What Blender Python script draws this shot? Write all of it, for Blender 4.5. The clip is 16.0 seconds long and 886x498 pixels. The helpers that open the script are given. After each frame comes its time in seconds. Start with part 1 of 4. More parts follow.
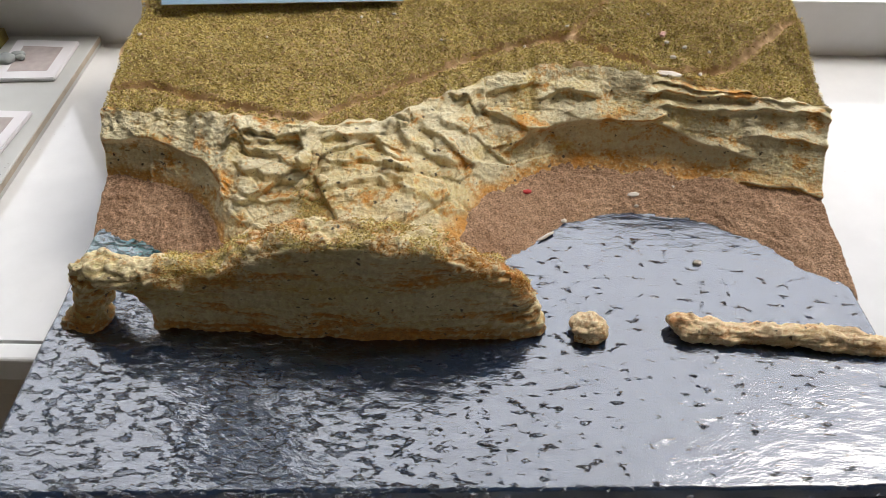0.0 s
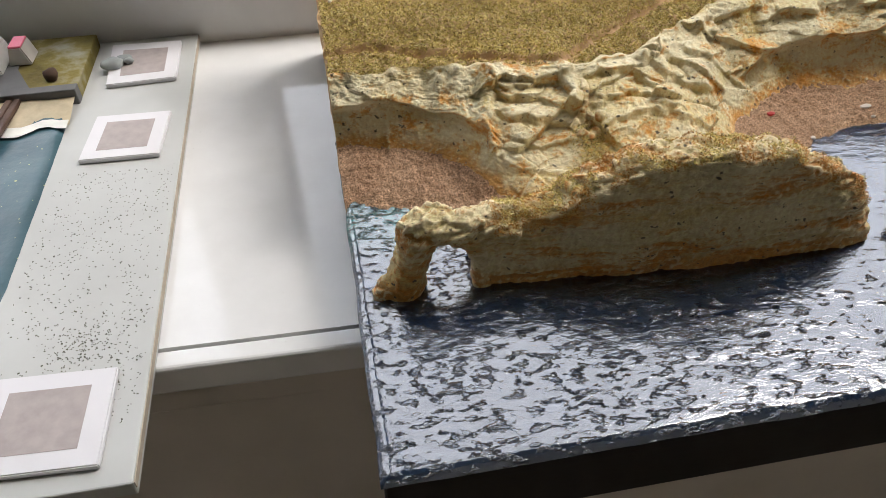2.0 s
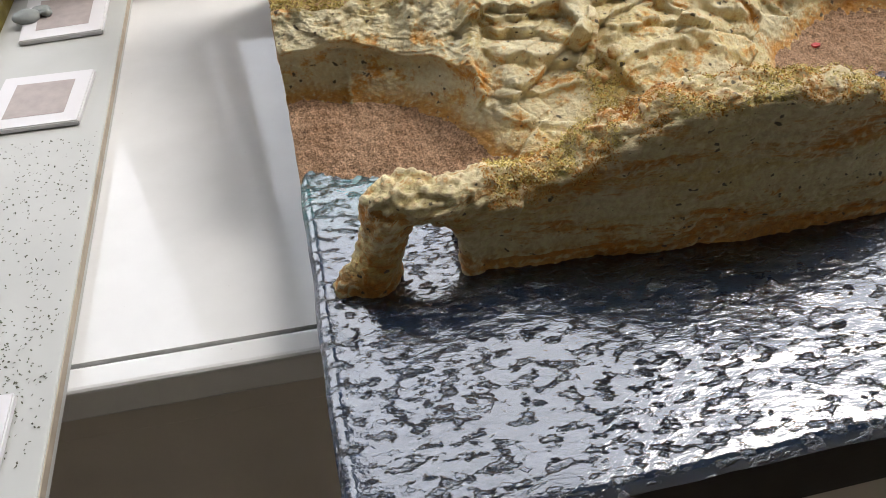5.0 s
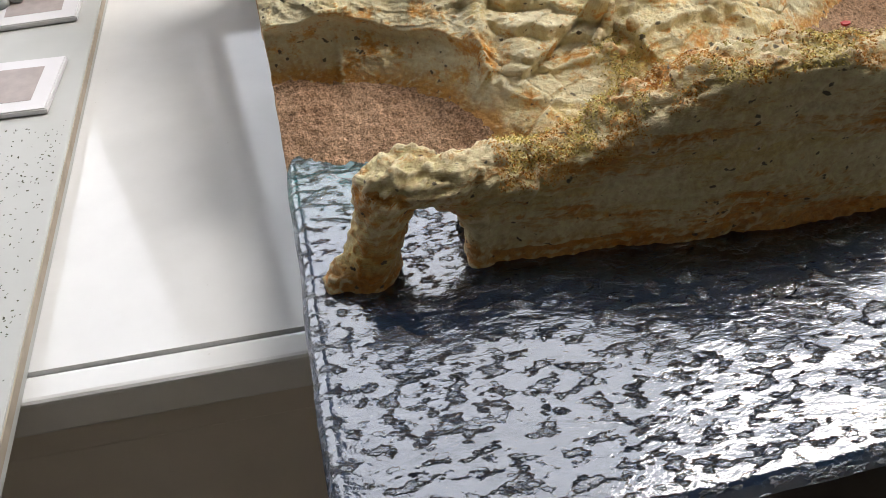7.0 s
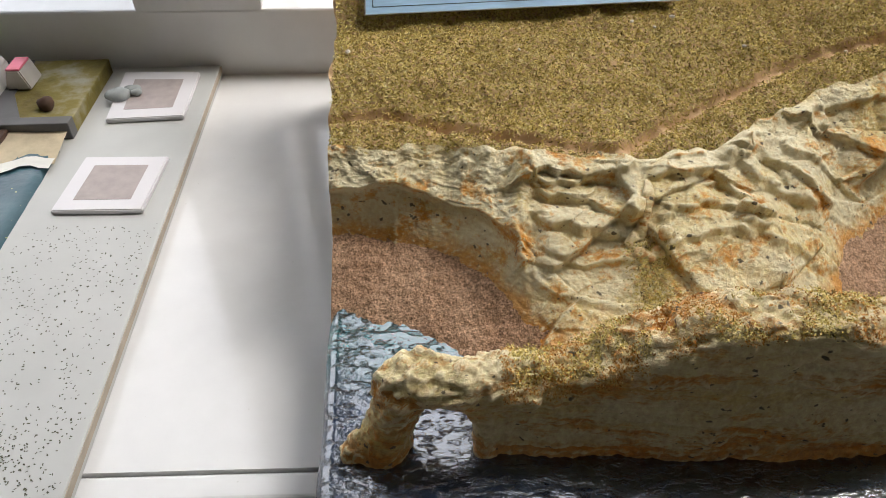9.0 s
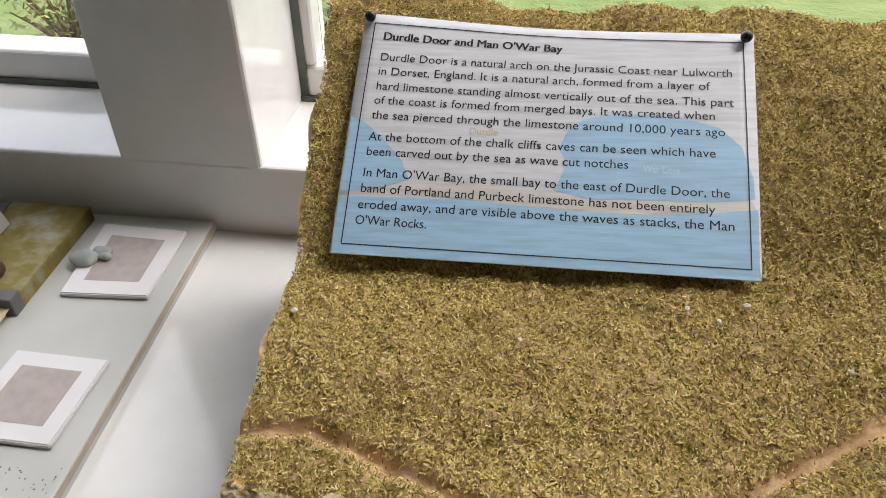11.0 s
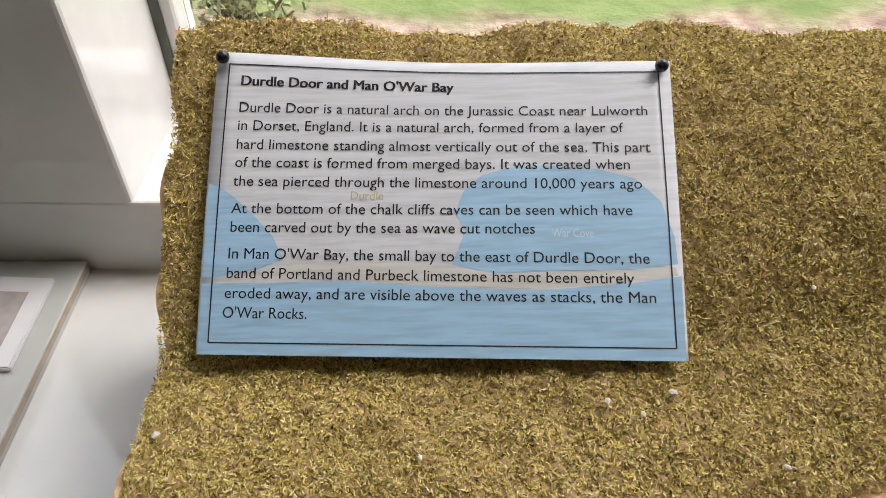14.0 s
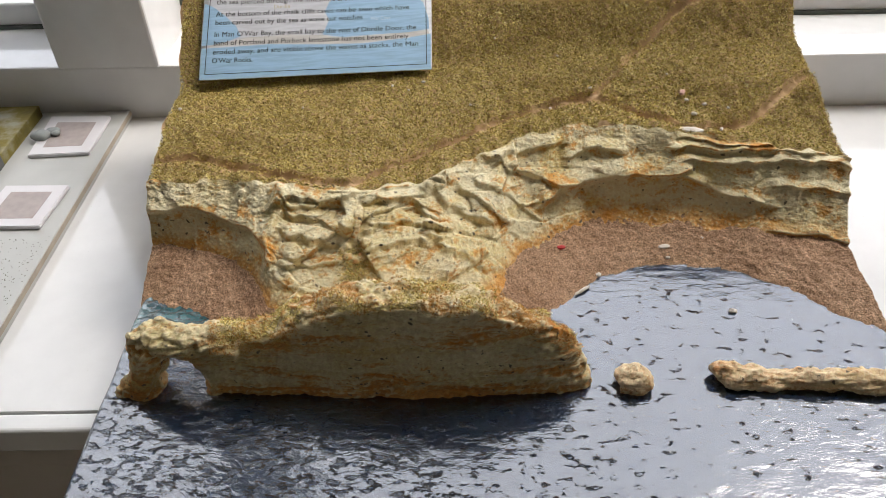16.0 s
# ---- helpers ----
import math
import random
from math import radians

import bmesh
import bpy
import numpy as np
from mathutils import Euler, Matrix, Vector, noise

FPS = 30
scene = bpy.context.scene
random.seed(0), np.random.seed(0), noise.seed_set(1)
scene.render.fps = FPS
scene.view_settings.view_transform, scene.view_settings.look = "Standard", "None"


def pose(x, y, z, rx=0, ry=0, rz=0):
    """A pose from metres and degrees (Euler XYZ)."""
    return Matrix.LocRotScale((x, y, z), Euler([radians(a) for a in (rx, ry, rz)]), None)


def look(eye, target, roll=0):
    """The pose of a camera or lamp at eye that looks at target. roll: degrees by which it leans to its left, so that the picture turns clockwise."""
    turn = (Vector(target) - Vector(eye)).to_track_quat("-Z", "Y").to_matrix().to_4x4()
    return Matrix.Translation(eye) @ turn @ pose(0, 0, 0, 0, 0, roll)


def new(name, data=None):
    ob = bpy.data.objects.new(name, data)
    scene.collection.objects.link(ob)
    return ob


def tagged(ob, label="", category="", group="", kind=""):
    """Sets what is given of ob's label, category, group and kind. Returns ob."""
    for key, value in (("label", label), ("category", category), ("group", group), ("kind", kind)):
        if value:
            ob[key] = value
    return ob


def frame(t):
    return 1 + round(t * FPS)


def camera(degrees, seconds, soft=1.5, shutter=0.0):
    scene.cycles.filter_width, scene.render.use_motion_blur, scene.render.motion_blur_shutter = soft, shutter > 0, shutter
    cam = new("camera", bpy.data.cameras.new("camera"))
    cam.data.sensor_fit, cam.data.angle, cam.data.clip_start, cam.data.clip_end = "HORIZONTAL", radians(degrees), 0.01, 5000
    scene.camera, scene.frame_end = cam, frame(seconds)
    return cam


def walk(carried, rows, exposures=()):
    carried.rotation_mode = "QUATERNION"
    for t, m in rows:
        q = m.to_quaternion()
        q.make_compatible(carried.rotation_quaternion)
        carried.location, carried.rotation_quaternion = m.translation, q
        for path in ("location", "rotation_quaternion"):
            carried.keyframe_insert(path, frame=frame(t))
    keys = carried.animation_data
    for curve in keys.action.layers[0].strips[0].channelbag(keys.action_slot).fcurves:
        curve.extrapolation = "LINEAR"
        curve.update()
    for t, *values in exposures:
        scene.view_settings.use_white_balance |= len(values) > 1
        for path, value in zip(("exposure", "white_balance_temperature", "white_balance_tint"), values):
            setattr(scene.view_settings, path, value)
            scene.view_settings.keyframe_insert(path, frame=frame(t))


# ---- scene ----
cam = camera(62.67, 16.0, soft=0.5, shutter=0.05)
PATH = [
    (0, (0.2503, -0.1918, 0.4175), (0.2591, 0.1678, 0.0703), 0.78),
    (0.5, (0.0950, -0.1989, 0.4133), (0.1209, 0.1653, 0.0718), -0.31),
    (1, (0.0101, -0.2043, 0.4056), (0.0529, 0.1624, 0.0684), -0.27),
    (1.5, (0.0080, -0.2007, 0.3811), (0.0652, 0.1665, 0.0466), -0.40),
    (2, (0.0004, -0.1834, 0.3601), (0.0618, 0.1810, 0.0233), -1.23),
    (2.5, (0.0051, -0.1613, 0.3448), (0.0637, 0.1979, 0.0020), -2.09),
    (3, (0.0107, -0.1473, 0.3348), (0.0731, 0.2062, -0.0132), -1.97),
    (3.5, (0.0119, -0.1345, 0.3246), (0.0769, 0.2141, -0.0279), -2.10),
    (4, (0.0121, -0.1260, 0.3128), (0.0765, 0.2183, -0.0440), -2.38),
    (4.2, (0.0129, -0.1226, 0.3113), (0.0757, 0.2211, -0.0463), -2.63),
    (6.5, (0.0192, -0.0922, 0.2704), (0.0949, 0.2590, -0.0774), -1.97),
    (7, (0.0147, -0.0885, 0.2660), (0.0886, 0.2623, -0.0825), -1.94),
    (7.5, (0.0129, -0.0855, 0.2660), (0.0812, 0.2650, -0.0840), -2.20),
    (8, (0.0194, -0.0872, 0.2710), (0.0861, 0.2642, -0.0784), -1.88),
    (8.5, (0.0268, -0.0916, 0.2941), (0.0876, 0.2656, -0.0504), -0.86),
    (9, (0.0443, -0.0684, 0.3359), (0.0667, 0.3075, 0.0070), -0.04),
    (9.5, (0.1110, -0.0418, 0.3589), (0.0584, 0.3404, 0.0409), 1.04),
    (9.7, (0.1325, -0.0470, 0.3487), (0.0629, 0.3434, 0.0442), 3.82),
    (11.8, (0.0929, 0.2435, 0.3736), (0.0874, 0.6184, 0.0428), -3.44),
    (12, (0.0989, 0.2578, 0.3731), (0.1054, 0.6254, 0.0341), -2.85),
    (12.5, (0.1048, 0.2771, 0.3674), (0.1206, 0.6351, 0.0187), -1.52),
    (13, (0.1084, 0.2807, 0.3648), (0.1238, 0.6334, 0.0107), -0.73),
    (13.5, (0.1119, 0.2706, 0.3734), (0.1250, 0.6243, 0.0202), -0.60),
    (14, (0.1242, 0.2081, 0.3854), (0.1302, 0.5682, 0.0386), 0.18),
    (14.5, (0.1692, 0.0649, 0.4056), (0.1548, 0.4346, 0.0692), 1.51),
    (15, (0.2035, -0.0724, 0.4126), (0.1597, 0.3070, 0.0900), 0.39),
    (15.5, (0.2105, -0.1301, 0.4262), (0.1745, 0.2542, 0.1083), -1.51),
    (16, (0.2211, -0.1998, 0.4287), (0.2303, 0.1851, 0.1096), -1.19),
]
walk(cam, [(t, look(eye, target, roll)) for t, eye, target, roll in PATH], exposures=[(0, 0.45), (0.6, 0.6), (8.5, 0.6), (9.5, 0.42), (12, 0.36), (14, 0.36), (15, 0.42), (16, 0.44)])

# ---- light ----
world = bpy.data.worlds.new("world")
scene.world = world
world.use_nodes = True
wn = world.node_tree
sky = wn.nodes.new("ShaderNodeTexSky")
sky.sky_type, sky.sun_disc = "NISHITA", False
sky.sun_elevation, sky.sun_rotation = radians(57.4), radians(71)
sky.air_density, sky.dust_density, sky.ozone_density = 1.0, 2.0, 1.0
# thin bright cloud over most of the sky
cloud = wn.nodes.new("ShaderNodeTexNoise")
cloud.inputs["Scale"].default_value, cloud.inputs["Detail"].default_value = 2.5, 4
veil = wn.nodes.new("ShaderNodeValToRGB")
veil.color_ramp.elements[0].position, veil.color_ramp.elements[0].color = 0.3, (15.5, 16.0, 17.6, 1)
veil.color_ramp.elements[1].position, veil.color_ramp.elements[1].color = 0.7, (19.5, 19.8, 20.8, 1)
cover = wn.nodes.new("ShaderNodeMix")
cover.data_type = "RGBA"
cover.inputs[0].default_value = 0.85
wn.links.new(cloud.outputs["Fac"], veil.inputs[0])
wn.links.new(sky.outputs[0], cover.inputs[6])
wn.links.new(veil.outputs[0], cover.inputs[7])
wn.links.new(cover.outputs[2], wn.nodes["Background"].inputs[0])
wn.nodes["Background"].inputs[1].default_value = 0.18
sun = new("sun", bpy.data.lights.new("sun", "SUN"))
sun.data.energy, sun.data.angle, sun.data.color = 2.2, radians(26), (1, 0.94, 0.87)
sun.matrix_world = look((1.15 * 5, 0.4 * 5, 1.9 * 5), (0, 0, 0))

# ---- materials ----
UNIT = 0.1  # all plan numbers below are in tenths of a metre


def material(name, rough=0.6, metal=0.0, spec=0.5, ior=1.5, coat=0.0):
    m = bpy.data.materials.new(name)
    m.use_nodes = True
    b = m.node_tree.nodes["Principled BSDF"]
    b.inputs["Roughness"].default_value = rough
    b.inputs["Metallic"].default_value = metal
    b.inputs["Specular IOR Level"].default_value = spec
    b.inputs["IOR"].default_value = ior
    b.inputs["Coat Weight"].default_value = coat
    return m, m.node_tree, b


def noise_node(nt, scale, detail=4.0, rough=0.55, stretch=(1, 1, 1), turn=(0, 0, 0)):
    co = nt.nodes.new("ShaderNodeTexCoord")
    mp = nt.nodes.new("ShaderNodeMapping")
    mp.inputs["Scale"].default_value = stretch
    mp.inputs["Rotation"].default_value = turn
    nt.links.new(co.outputs["Object"], mp.inputs["Vector"])
    n = nt.nodes.new("ShaderNodeTexNoise")
    n.inputs["Scale"].default_value = scale
    n.inputs["Detail"].default_value = detail
    n.inputs["Roughness"].default_value = rough
    nt.links.new(mp.outputs[0], n.inputs["Vector"])
    return n.outputs["Fac"]


def ramp(nt, fac, stops):
    r = nt.nodes.new("ShaderNodeValToRGB")
    els = r.color_ramp.elements
    while len(els) < len(stops):
        els.new(0.5)
    for e, (p, c) in zip(els, stops):
        e.position, e.color = p, (*c, 1)
    nt.links.new(fac, r.inputs[0])
    return r.outputs[0]


def grey(v):
    return (v, v, v)


def mix(nt, fac, a, b, kind="MIX"):
    m = nt.nodes.new("ShaderNodeMix")
    m.data_type, m.blend_type = "RGBA", kind
    for socket, v in ((m.inputs[0], fac), (m.inputs[6], a), (m.inputs[7], b)):
        if isinstance(v, (int, float)):
            socket.default_value = v
        elif isinstance(v, tuple):
            socket.default_value = (*v, 1)
        else:
            nt.links.new(v, socket)
    return m.outputs[2]


def bump(nt, b, height, strength=0.5, distance=0.001, under=None):
    n = nt.nodes.new("ShaderNodeBump")
    n.inputs["Strength"].default_value = strength
    n.inputs["Distance"].default_value = distance
    nt.links.new(height, n.inputs["Height"])
    if under:
        nt.links.new(under, n.inputs["Normal"])
    nt.links.new(n.outputs[0], b.inputs["Normal"])
    return n.outputs[0]


def plain(name, colour, rough=0.6, vary=0.12, scale=60, bumps=0.15, coat=0.0, spec=0.5):
    """Paint or card: one colour with a faint mottling and a fine relief."""
    m, nt, b = material(name, rough, coat=coat, spec=spec)
    low = tuple(c * (1 - vary) for c in colour)
    high = tuple(min(1, c * (1 + vary)) for c in colour)
    nt.links.new(ramp(nt, noise_node(nt, scale, 6), [(0.3, low), (0.7, high)]), b.inputs["Base Color"])
    if bumps:
        bump(nt, b, noise_node(nt, scale * 6, 3), bumps, 0.0004)
    return m


# glossy white paint of the window joinery, with brush marks and faint scuffs
WHITE, nt, b = material("white_gloss_paint", 0.16, spec=0.5)
c = ramp(nt, noise_node(nt, 25, 6), [(0.3, (0.7, 0.7, 0.7)), (0.7, (0.76, 0.76, 0.76))])
c = mix(nt, ramp(nt, noise_node(nt, 240, 2), [(0.76, grey(0)), (0.8, grey(0.5))]), c, (0.5, 0.49, 0.46))
nt.links.new(c, b.inputs["Base Color"])
bump(nt, b, noise_node(nt, 18, 3, stretch=(0.4, 1, 1)), 0.15, 0.0008)
nt.links.new(ramp(nt, noise_node(nt, 30, 4), [(0.3, grey(0.05)), (0.7, grey(0.13))]), b.inputs["Roughness"])

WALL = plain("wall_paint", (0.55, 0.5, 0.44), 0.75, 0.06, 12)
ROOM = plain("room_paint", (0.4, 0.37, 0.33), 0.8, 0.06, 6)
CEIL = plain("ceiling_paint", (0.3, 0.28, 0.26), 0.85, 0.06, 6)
FLOOR = plain("floor_wood", (0.28, 0.22, 0.16), 0.7, 0.15, 20)
BLACK = plain("black_paint", (0.006, 0.006, 0.008), 0.5, 0.3, 40, spec=0.2)
GAP = plain("dark_gap", (0.1, 0.115, 0.1), 0.7, 0.3, 60)

# limestone-coloured plaster of the cliff: cream, ochre and rust washes, blue-grey patches, dark pits
def plaster(name, cream, washed, rust, slate, banded, tide=0.0, stain=0.51):
    m, nt, b = material(name, 0.6, spec=0.35)
    grain = (1, 1, 1.5) if not banded else (0.3, 0.6, 1.8)
    lean_ = (0, 0, 0) if not banded else (0, -0.1, 0)
    c = ramp(nt, noise_node(nt, 32, 7, 0.65, grain, lean_), [(0.3, washed), (0.5, cream), (0.72, tuple(min(0.85, v * 1.15) for v in cream))])
    c = mix(nt, ramp(nt, noise_node(nt, 48, 7, 0.7, grain, (0.5, 0.2, 0)), [(0.55, grey(0)), (0.7, grey(0.45))]), c, slate)
    c = mix(nt, ramp(nt, noise_node(nt, 16, 6, 0.7, turn=(0.2, 0.4, 0.8)), [(0.5, grey(0)), (0.66, grey(0.5))]), c, washed)
    rusty = noise_node(nt, 42, 9, 0.75, grain, (0.1, 0.07, 0.6))
    c = mix(nt, ramp(nt, rusty, [(stain, grey(0)), (stain + 0.05, grey(0.6)), (stain + 0.12, grey(1))]), c, rust)
    if tide:  # rust-brown wash painted along the waterline
        co = nt.nodes.new("ShaderNodeTexCoord")
        sep = nt.nodes.new("ShaderNodeSeparateXYZ")
        nt.links.new(co.outputs["Object"], sep.inputs[0])
        add = nt.nodes.new("ShaderNodeMath")
        add.operation = "MULTIPLY_ADD"
        nt.links.new(noise_node(nt, 60, 5), add.inputs[0])
        add.inputs[1].default_value = -0.022
        nt.links.new(sep.outputs[2], add.inputs[2])
        c = mix(nt, ramp(nt, add.outputs[0], [(tide - 0.007, grey(0.8)), (tide, grey(0))]), c, rust)
    # crumbly raised edges: bare cream plaster or rust
    edge = nt.nodes.new("ShaderNodeNewGeometry").outputs["Pointiness"]
    brow = ramp(nt, edge, [(0.505, grey(0)), (0.54, grey(0.75))])
    crust = ramp(nt, noise_node(nt, 26, 5, 0.65, turn=(0.9, 0.1, 0.3)), [(0.53, tuple(min(0.85, v * 1.1 + 0.06) for v in cream)), (0.6, rust)])
    c = mix(nt, brow, c, crust)
    pits = ramp(nt, noise_node(nt, 190, 2, 0.5, (1, 1, 1.4)), [(0.675, grey(0)), (0.71, grey(0.9))])
    c = mix(nt, pits, c, (0.08, 0.07, 0.05))
    c = mix(nt, 0.45, c, ramp(nt, noise_node(nt, 330, 6, 0.75), [(0.3, grey(0.26)), (0.62, grey(0.95))]), "OVERLAY")
    nt.links.new(c, b.inputs["Base Color"])
    n = bump(nt, b, noise_node(nt, 90, 9, 0.7, grain, lean_), 0.9, 0.004)
    n = bump(nt, b, pits, -0.8, 0.002, n)
    bump(nt, b, noise_node(nt, 600, 4, 0.65), 0.6, 0.0008, n)
    return m


CLIFF = plaster("cliff_plaster", (0.76, 0.64, 0.39), (0.7, 0.49, 0.18), (0.62, 0.25, 0.035), (0.56, 0.53, 0.43), False, 0.062, 0.52)
HEAD = plaster("headland_plaster", (0.68, 0.55, 0.32), (0.58, 0.4, 0.14), (0.5, 0.19, 0.025), (0.42, 0.39, 0.3), True, 0.05, 0.5)
REEF = plaster("reef_plaster", (0.8, 0.54, 0.32), (0.62, 0.38, 0.17), (0.5, 0.22, 0.07), (0.46, 0.36, 0.24), True)

# sand glued on
SAND, nt, b = material("glued_sand", 0.85, spec=0.2)
c = ramp(nt, noise_node(nt, 30, 6), [(0.3, (0.3, 0.18, 0.11)), (0.7, (0.43, 0.28, 0.18))])
c = mix(nt, 0.9, c, ramp(nt, noise_node(nt, 700, 3, 0.7), [(0.32, grey(0.2)), (0.66, grey(0.95))]), "OVERLAY")
nt.links.new(c, b.inputs["Base Color"])
n = bump(nt, b, noise_node(nt, 110, 6, 0.75), 0.9, 0.003)
bump(nt, b, noise_node(nt, 900, 2), 0.9, 0.001, n)

# tan ground under the turf, bare on the footpaths
EARTH, nt, b = material("bare_earth", 0.9, spec=0.2)
c = ramp(nt, noise_node(nt, 45, 6), [(0.3, (0.46, 0.3, 0.16)), (0.7, (0.68, 0.47, 0.28))])
nt.links.new(c, b.inputs["Base Color"])
bump(nt, b, noise_node(nt, 260, 5, 0.7), 0.6, 0.001)

# flock turf: each flake has its own tone
TURF, nt, b = material("turf_flake", 0.75, spec=0.25)
geo = nt.nodes.new("ShaderNodeNewGeometry")
c = ramp(nt, geo.outputs["Random Per Island"], [(0.0, (0.06, 0.048, 0.012)), (0.28, (0.4, 0.3, 0.07)), (0.6, (0.77, 0.61, 0.18)), (0.85, (0.88, 0.75, 0.3)), (1.0, (0.87, 0.8, 0.48))])
c = mix(nt, ramp(nt, noise_node(nt, 14, 4), [(0.35, grey(0)), (0.7, grey(0.4))]), c, (0.42, 0.31, 0.1))
nt.links.new(c, b.inputs["Base Color"])

# rust orange crumbs: each has its own tone
RUST, nt, b = material("rust_crumb", 0.85, spec=0.2)
geo = nt.nodes.new("ShaderNodeNewGeometry")
c = ramp(nt, geo.outputs["Random Per Island"], [(0.0, (0.3, 0.12, 0.02)), (0.4, (0.66, 0.3, 0.06)), (0.75, (0.76, 0.5, 0.17)), (1.0, (0.82, 0.72, 0.44))])
nt.links.new(c, b.inputs["Base Color"])

# painted sea under thick varnish: brushed ripples that catch the window
SEA, nt, b = material("varnished_sea", 0.05, spec=0.5, ior=2.3)
deep = ramp(nt, noise_node(nt, 22, 6), [(0.3, (0.003, 0.008, 0.022)), (0.7, (0.009, 0.022, 0.05))])
co = nt.nodes.new("ShaderNodeTexCoord")
sep = nt.nodes.new("ShaderNodeSeparateXYZ")
nt.links.new(co.outputs["Object"], sep.inputs[0])
west = ramp(nt, sep.outputs[0], [(0.07, grey(1)), (0.12, grey(0))])
near_shore = mix(nt, 1.0, ramp(nt, sep.outputs[1], [(0.15, grey(0)), (0.19, grey(0.9))]), west, "MULTIPLY")
teal = ramp(nt, noise_node(nt, 40, 6, 0.65), [(0.35, (0.012, 0.06, 0.075)), (0.6, (0.03, 0.13, 0.13)), (0.72, (0.3, 0.45, 0.42))])
c = mix(nt, near_shore, deep, teal)
# varnish glitter put into the base colour as sparse pale flecks
painted_glint = ramp(nt, noise_node(nt, 1100, 1), [(0.78, grey(0)), (0.8, grey(1))])
c = mix(nt, painted_glint, c, (0.5, 0.42, 0.3))
nt.links.new(c, b.inputs["Base Color"])
calm_east = ramp(nt, sep.outputs[0], [(0.2, grey(0)), (0.36, grey(0.085))])


def crinkle(scale, low, high, turn, detail):
    """Flat varnish broken by sharp-edged dents, fewer of them towards the east."""
    less = nt.nodes.new("ShaderNodeMath")
    less.operation = "SUBTRACT"
    nt.links.new(noise_node(nt, scale, detail, 0.55, (0.6, 1.2, 1), (0, 0, turn)), less.inputs[0])
    nt.links.new(calm_east, less.inputs[1])
    return ramp(nt, less.outputs[0], [(low, grey(0)), (high, grey(1))])


wave = noise_node(nt, 130, 4, 0.6, (0.6, 1.2, 1), (0, 0, 0.3))
n = bump(nt, b, wave, 1.0, 0.0006)
# brush dents; inside them the varnish is broken up and steep
n = bump(nt, b, crinkle(170, 0.54, 0.6, 0.35, 6), 1.0, 0.0004, n)
torn = mix(nt, 1.0, crinkle(170, 0.54, 0.6, 0.35, 6), noise_node(nt, 360, 4, 0.6, (0.6, 1.3, 1), (0, 0, 0.2)), "MULTIPLY")
n = bump(nt, b, torn, 1.0, 0.0011, n)
bump(nt, b, crinkle(260, 0.6, 0.66, -0.5, 3), 1.0, 0.0003, n)

# ---- building helpers ----


def part(name, data, mat, parent=None, label="", smooth=False):
    """One mesh object, from a bmesh or from (points, faces), in plan units, under a thing or a part."""
    me = bpy.data.meshes.new(name)
    if isinstance(data, tuple):
        pts, faces = np.asarray(data[0], np.float32).reshape(-1, 3), np.asarray(data[1], np.int32)
        k = faces.shape[1]
        me.vertices.add(len(pts))
        me.vertices.foreach_set("co", (pts * UNIT).ravel())
        me.loops.add(faces.size)
        me.loops.foreach_set("vertex_index", faces.ravel())
        me.polygons.add(len(faces))
        me.polygons.foreach_set("loop_start", np.arange(0, faces.size, k, dtype=np.int32))
        me.update(calc_edges=True)
        me.validate()
    else:
        bmesh.ops.scale(data, vec=(UNIT,) * 3, verts=data.verts)
        bmesh.ops.recalc_face_normals(data, faces=data.faces)
        data.to_mesh(me)
        data.free()
    if smooth:
        me.polygons.foreach_set("use_smooth", [True] * len(me.polygons))
    me.materials.append(mat)
    ob = new(name, me)
    if parent:
        ob.parent = parent
        ob.matrix_parent_inverse = parent.matrix_basis.inverted()
    if label:
        ob["label"] = label
    return ob


def thing(name, x, y, z, label, category, group="", kind=""):
    ob = new(name)
    ob.empty_display_size = 0.02
    ob.matrix_basis = Matrix.Translation((x * UNIT, y * UNIT, z * UNIT))
    return tagged(ob, label, category, group, kind)


def box(bm, x0, x1, y0, y1, z0, z1, bevel=0.0, segments=2, turn=None):
    made = bmesh.ops.create_cube(bm, size=1)["verts"]
    bmesh.ops.scale(bm, vec=(x1 - x0, y1 - y0, z1 - z0), verts=made)
    bmesh.ops.translate(bm, vec=((x0 + x1) / 2, (y0 + y1) / 2, (z0 + z1) / 2), verts=made)
    if turn:
        bmesh.ops.transform(bm, matrix=turn, verts=made)
    if bevel:
        edges = list({e for v in made for e in v.link_edges})
        bmesh.ops.bevel(bm, geom=edges, offset=bevel, segments=segments, affect="EDGES", profile=0.5)
    return bm


def solid(*args, **kw):
    return box(bmesh.new(), *args, **kw)


def structure(name, data, mat, label, smooth=False):
    return tagged(part(name, data, mat, smooth=smooth), label, name.split("_")[0], "", "structure")


def line(pairs, soft=0.06):
    """A smooth function through a few (x, value) pairs."""
    xs, vs = np.array(pairs, float).T
    grid = np.linspace(xs[0], xs[-1], 600)
    vals = np.interp(grid, xs, vs)
    k = max(1, int(soft / (grid[1] - grid[0])))
    pad = np.concatenate([2 * vals[0] - vals[k:0:-1], vals, 2 * vals[-1] - vals[-2 : -k - 2 : -1]])
    w = np.hanning(2 * k + 3)[1:-1]
    vals = np.convolve(pad, w / w.sum(), "valid")
    return lambda x: np.interp(x, grid, vals)


def fbm(pts, scale, octaves=5, offset=0.0):
    """Fractal noise at many points, about -1 to 1."""
    return np.array([noise.fractal(Vector((p[0] * scale + offset, p[1] * scale - offset, p[2] * scale)), 0.9, 2.1, octaves) for p in pts])


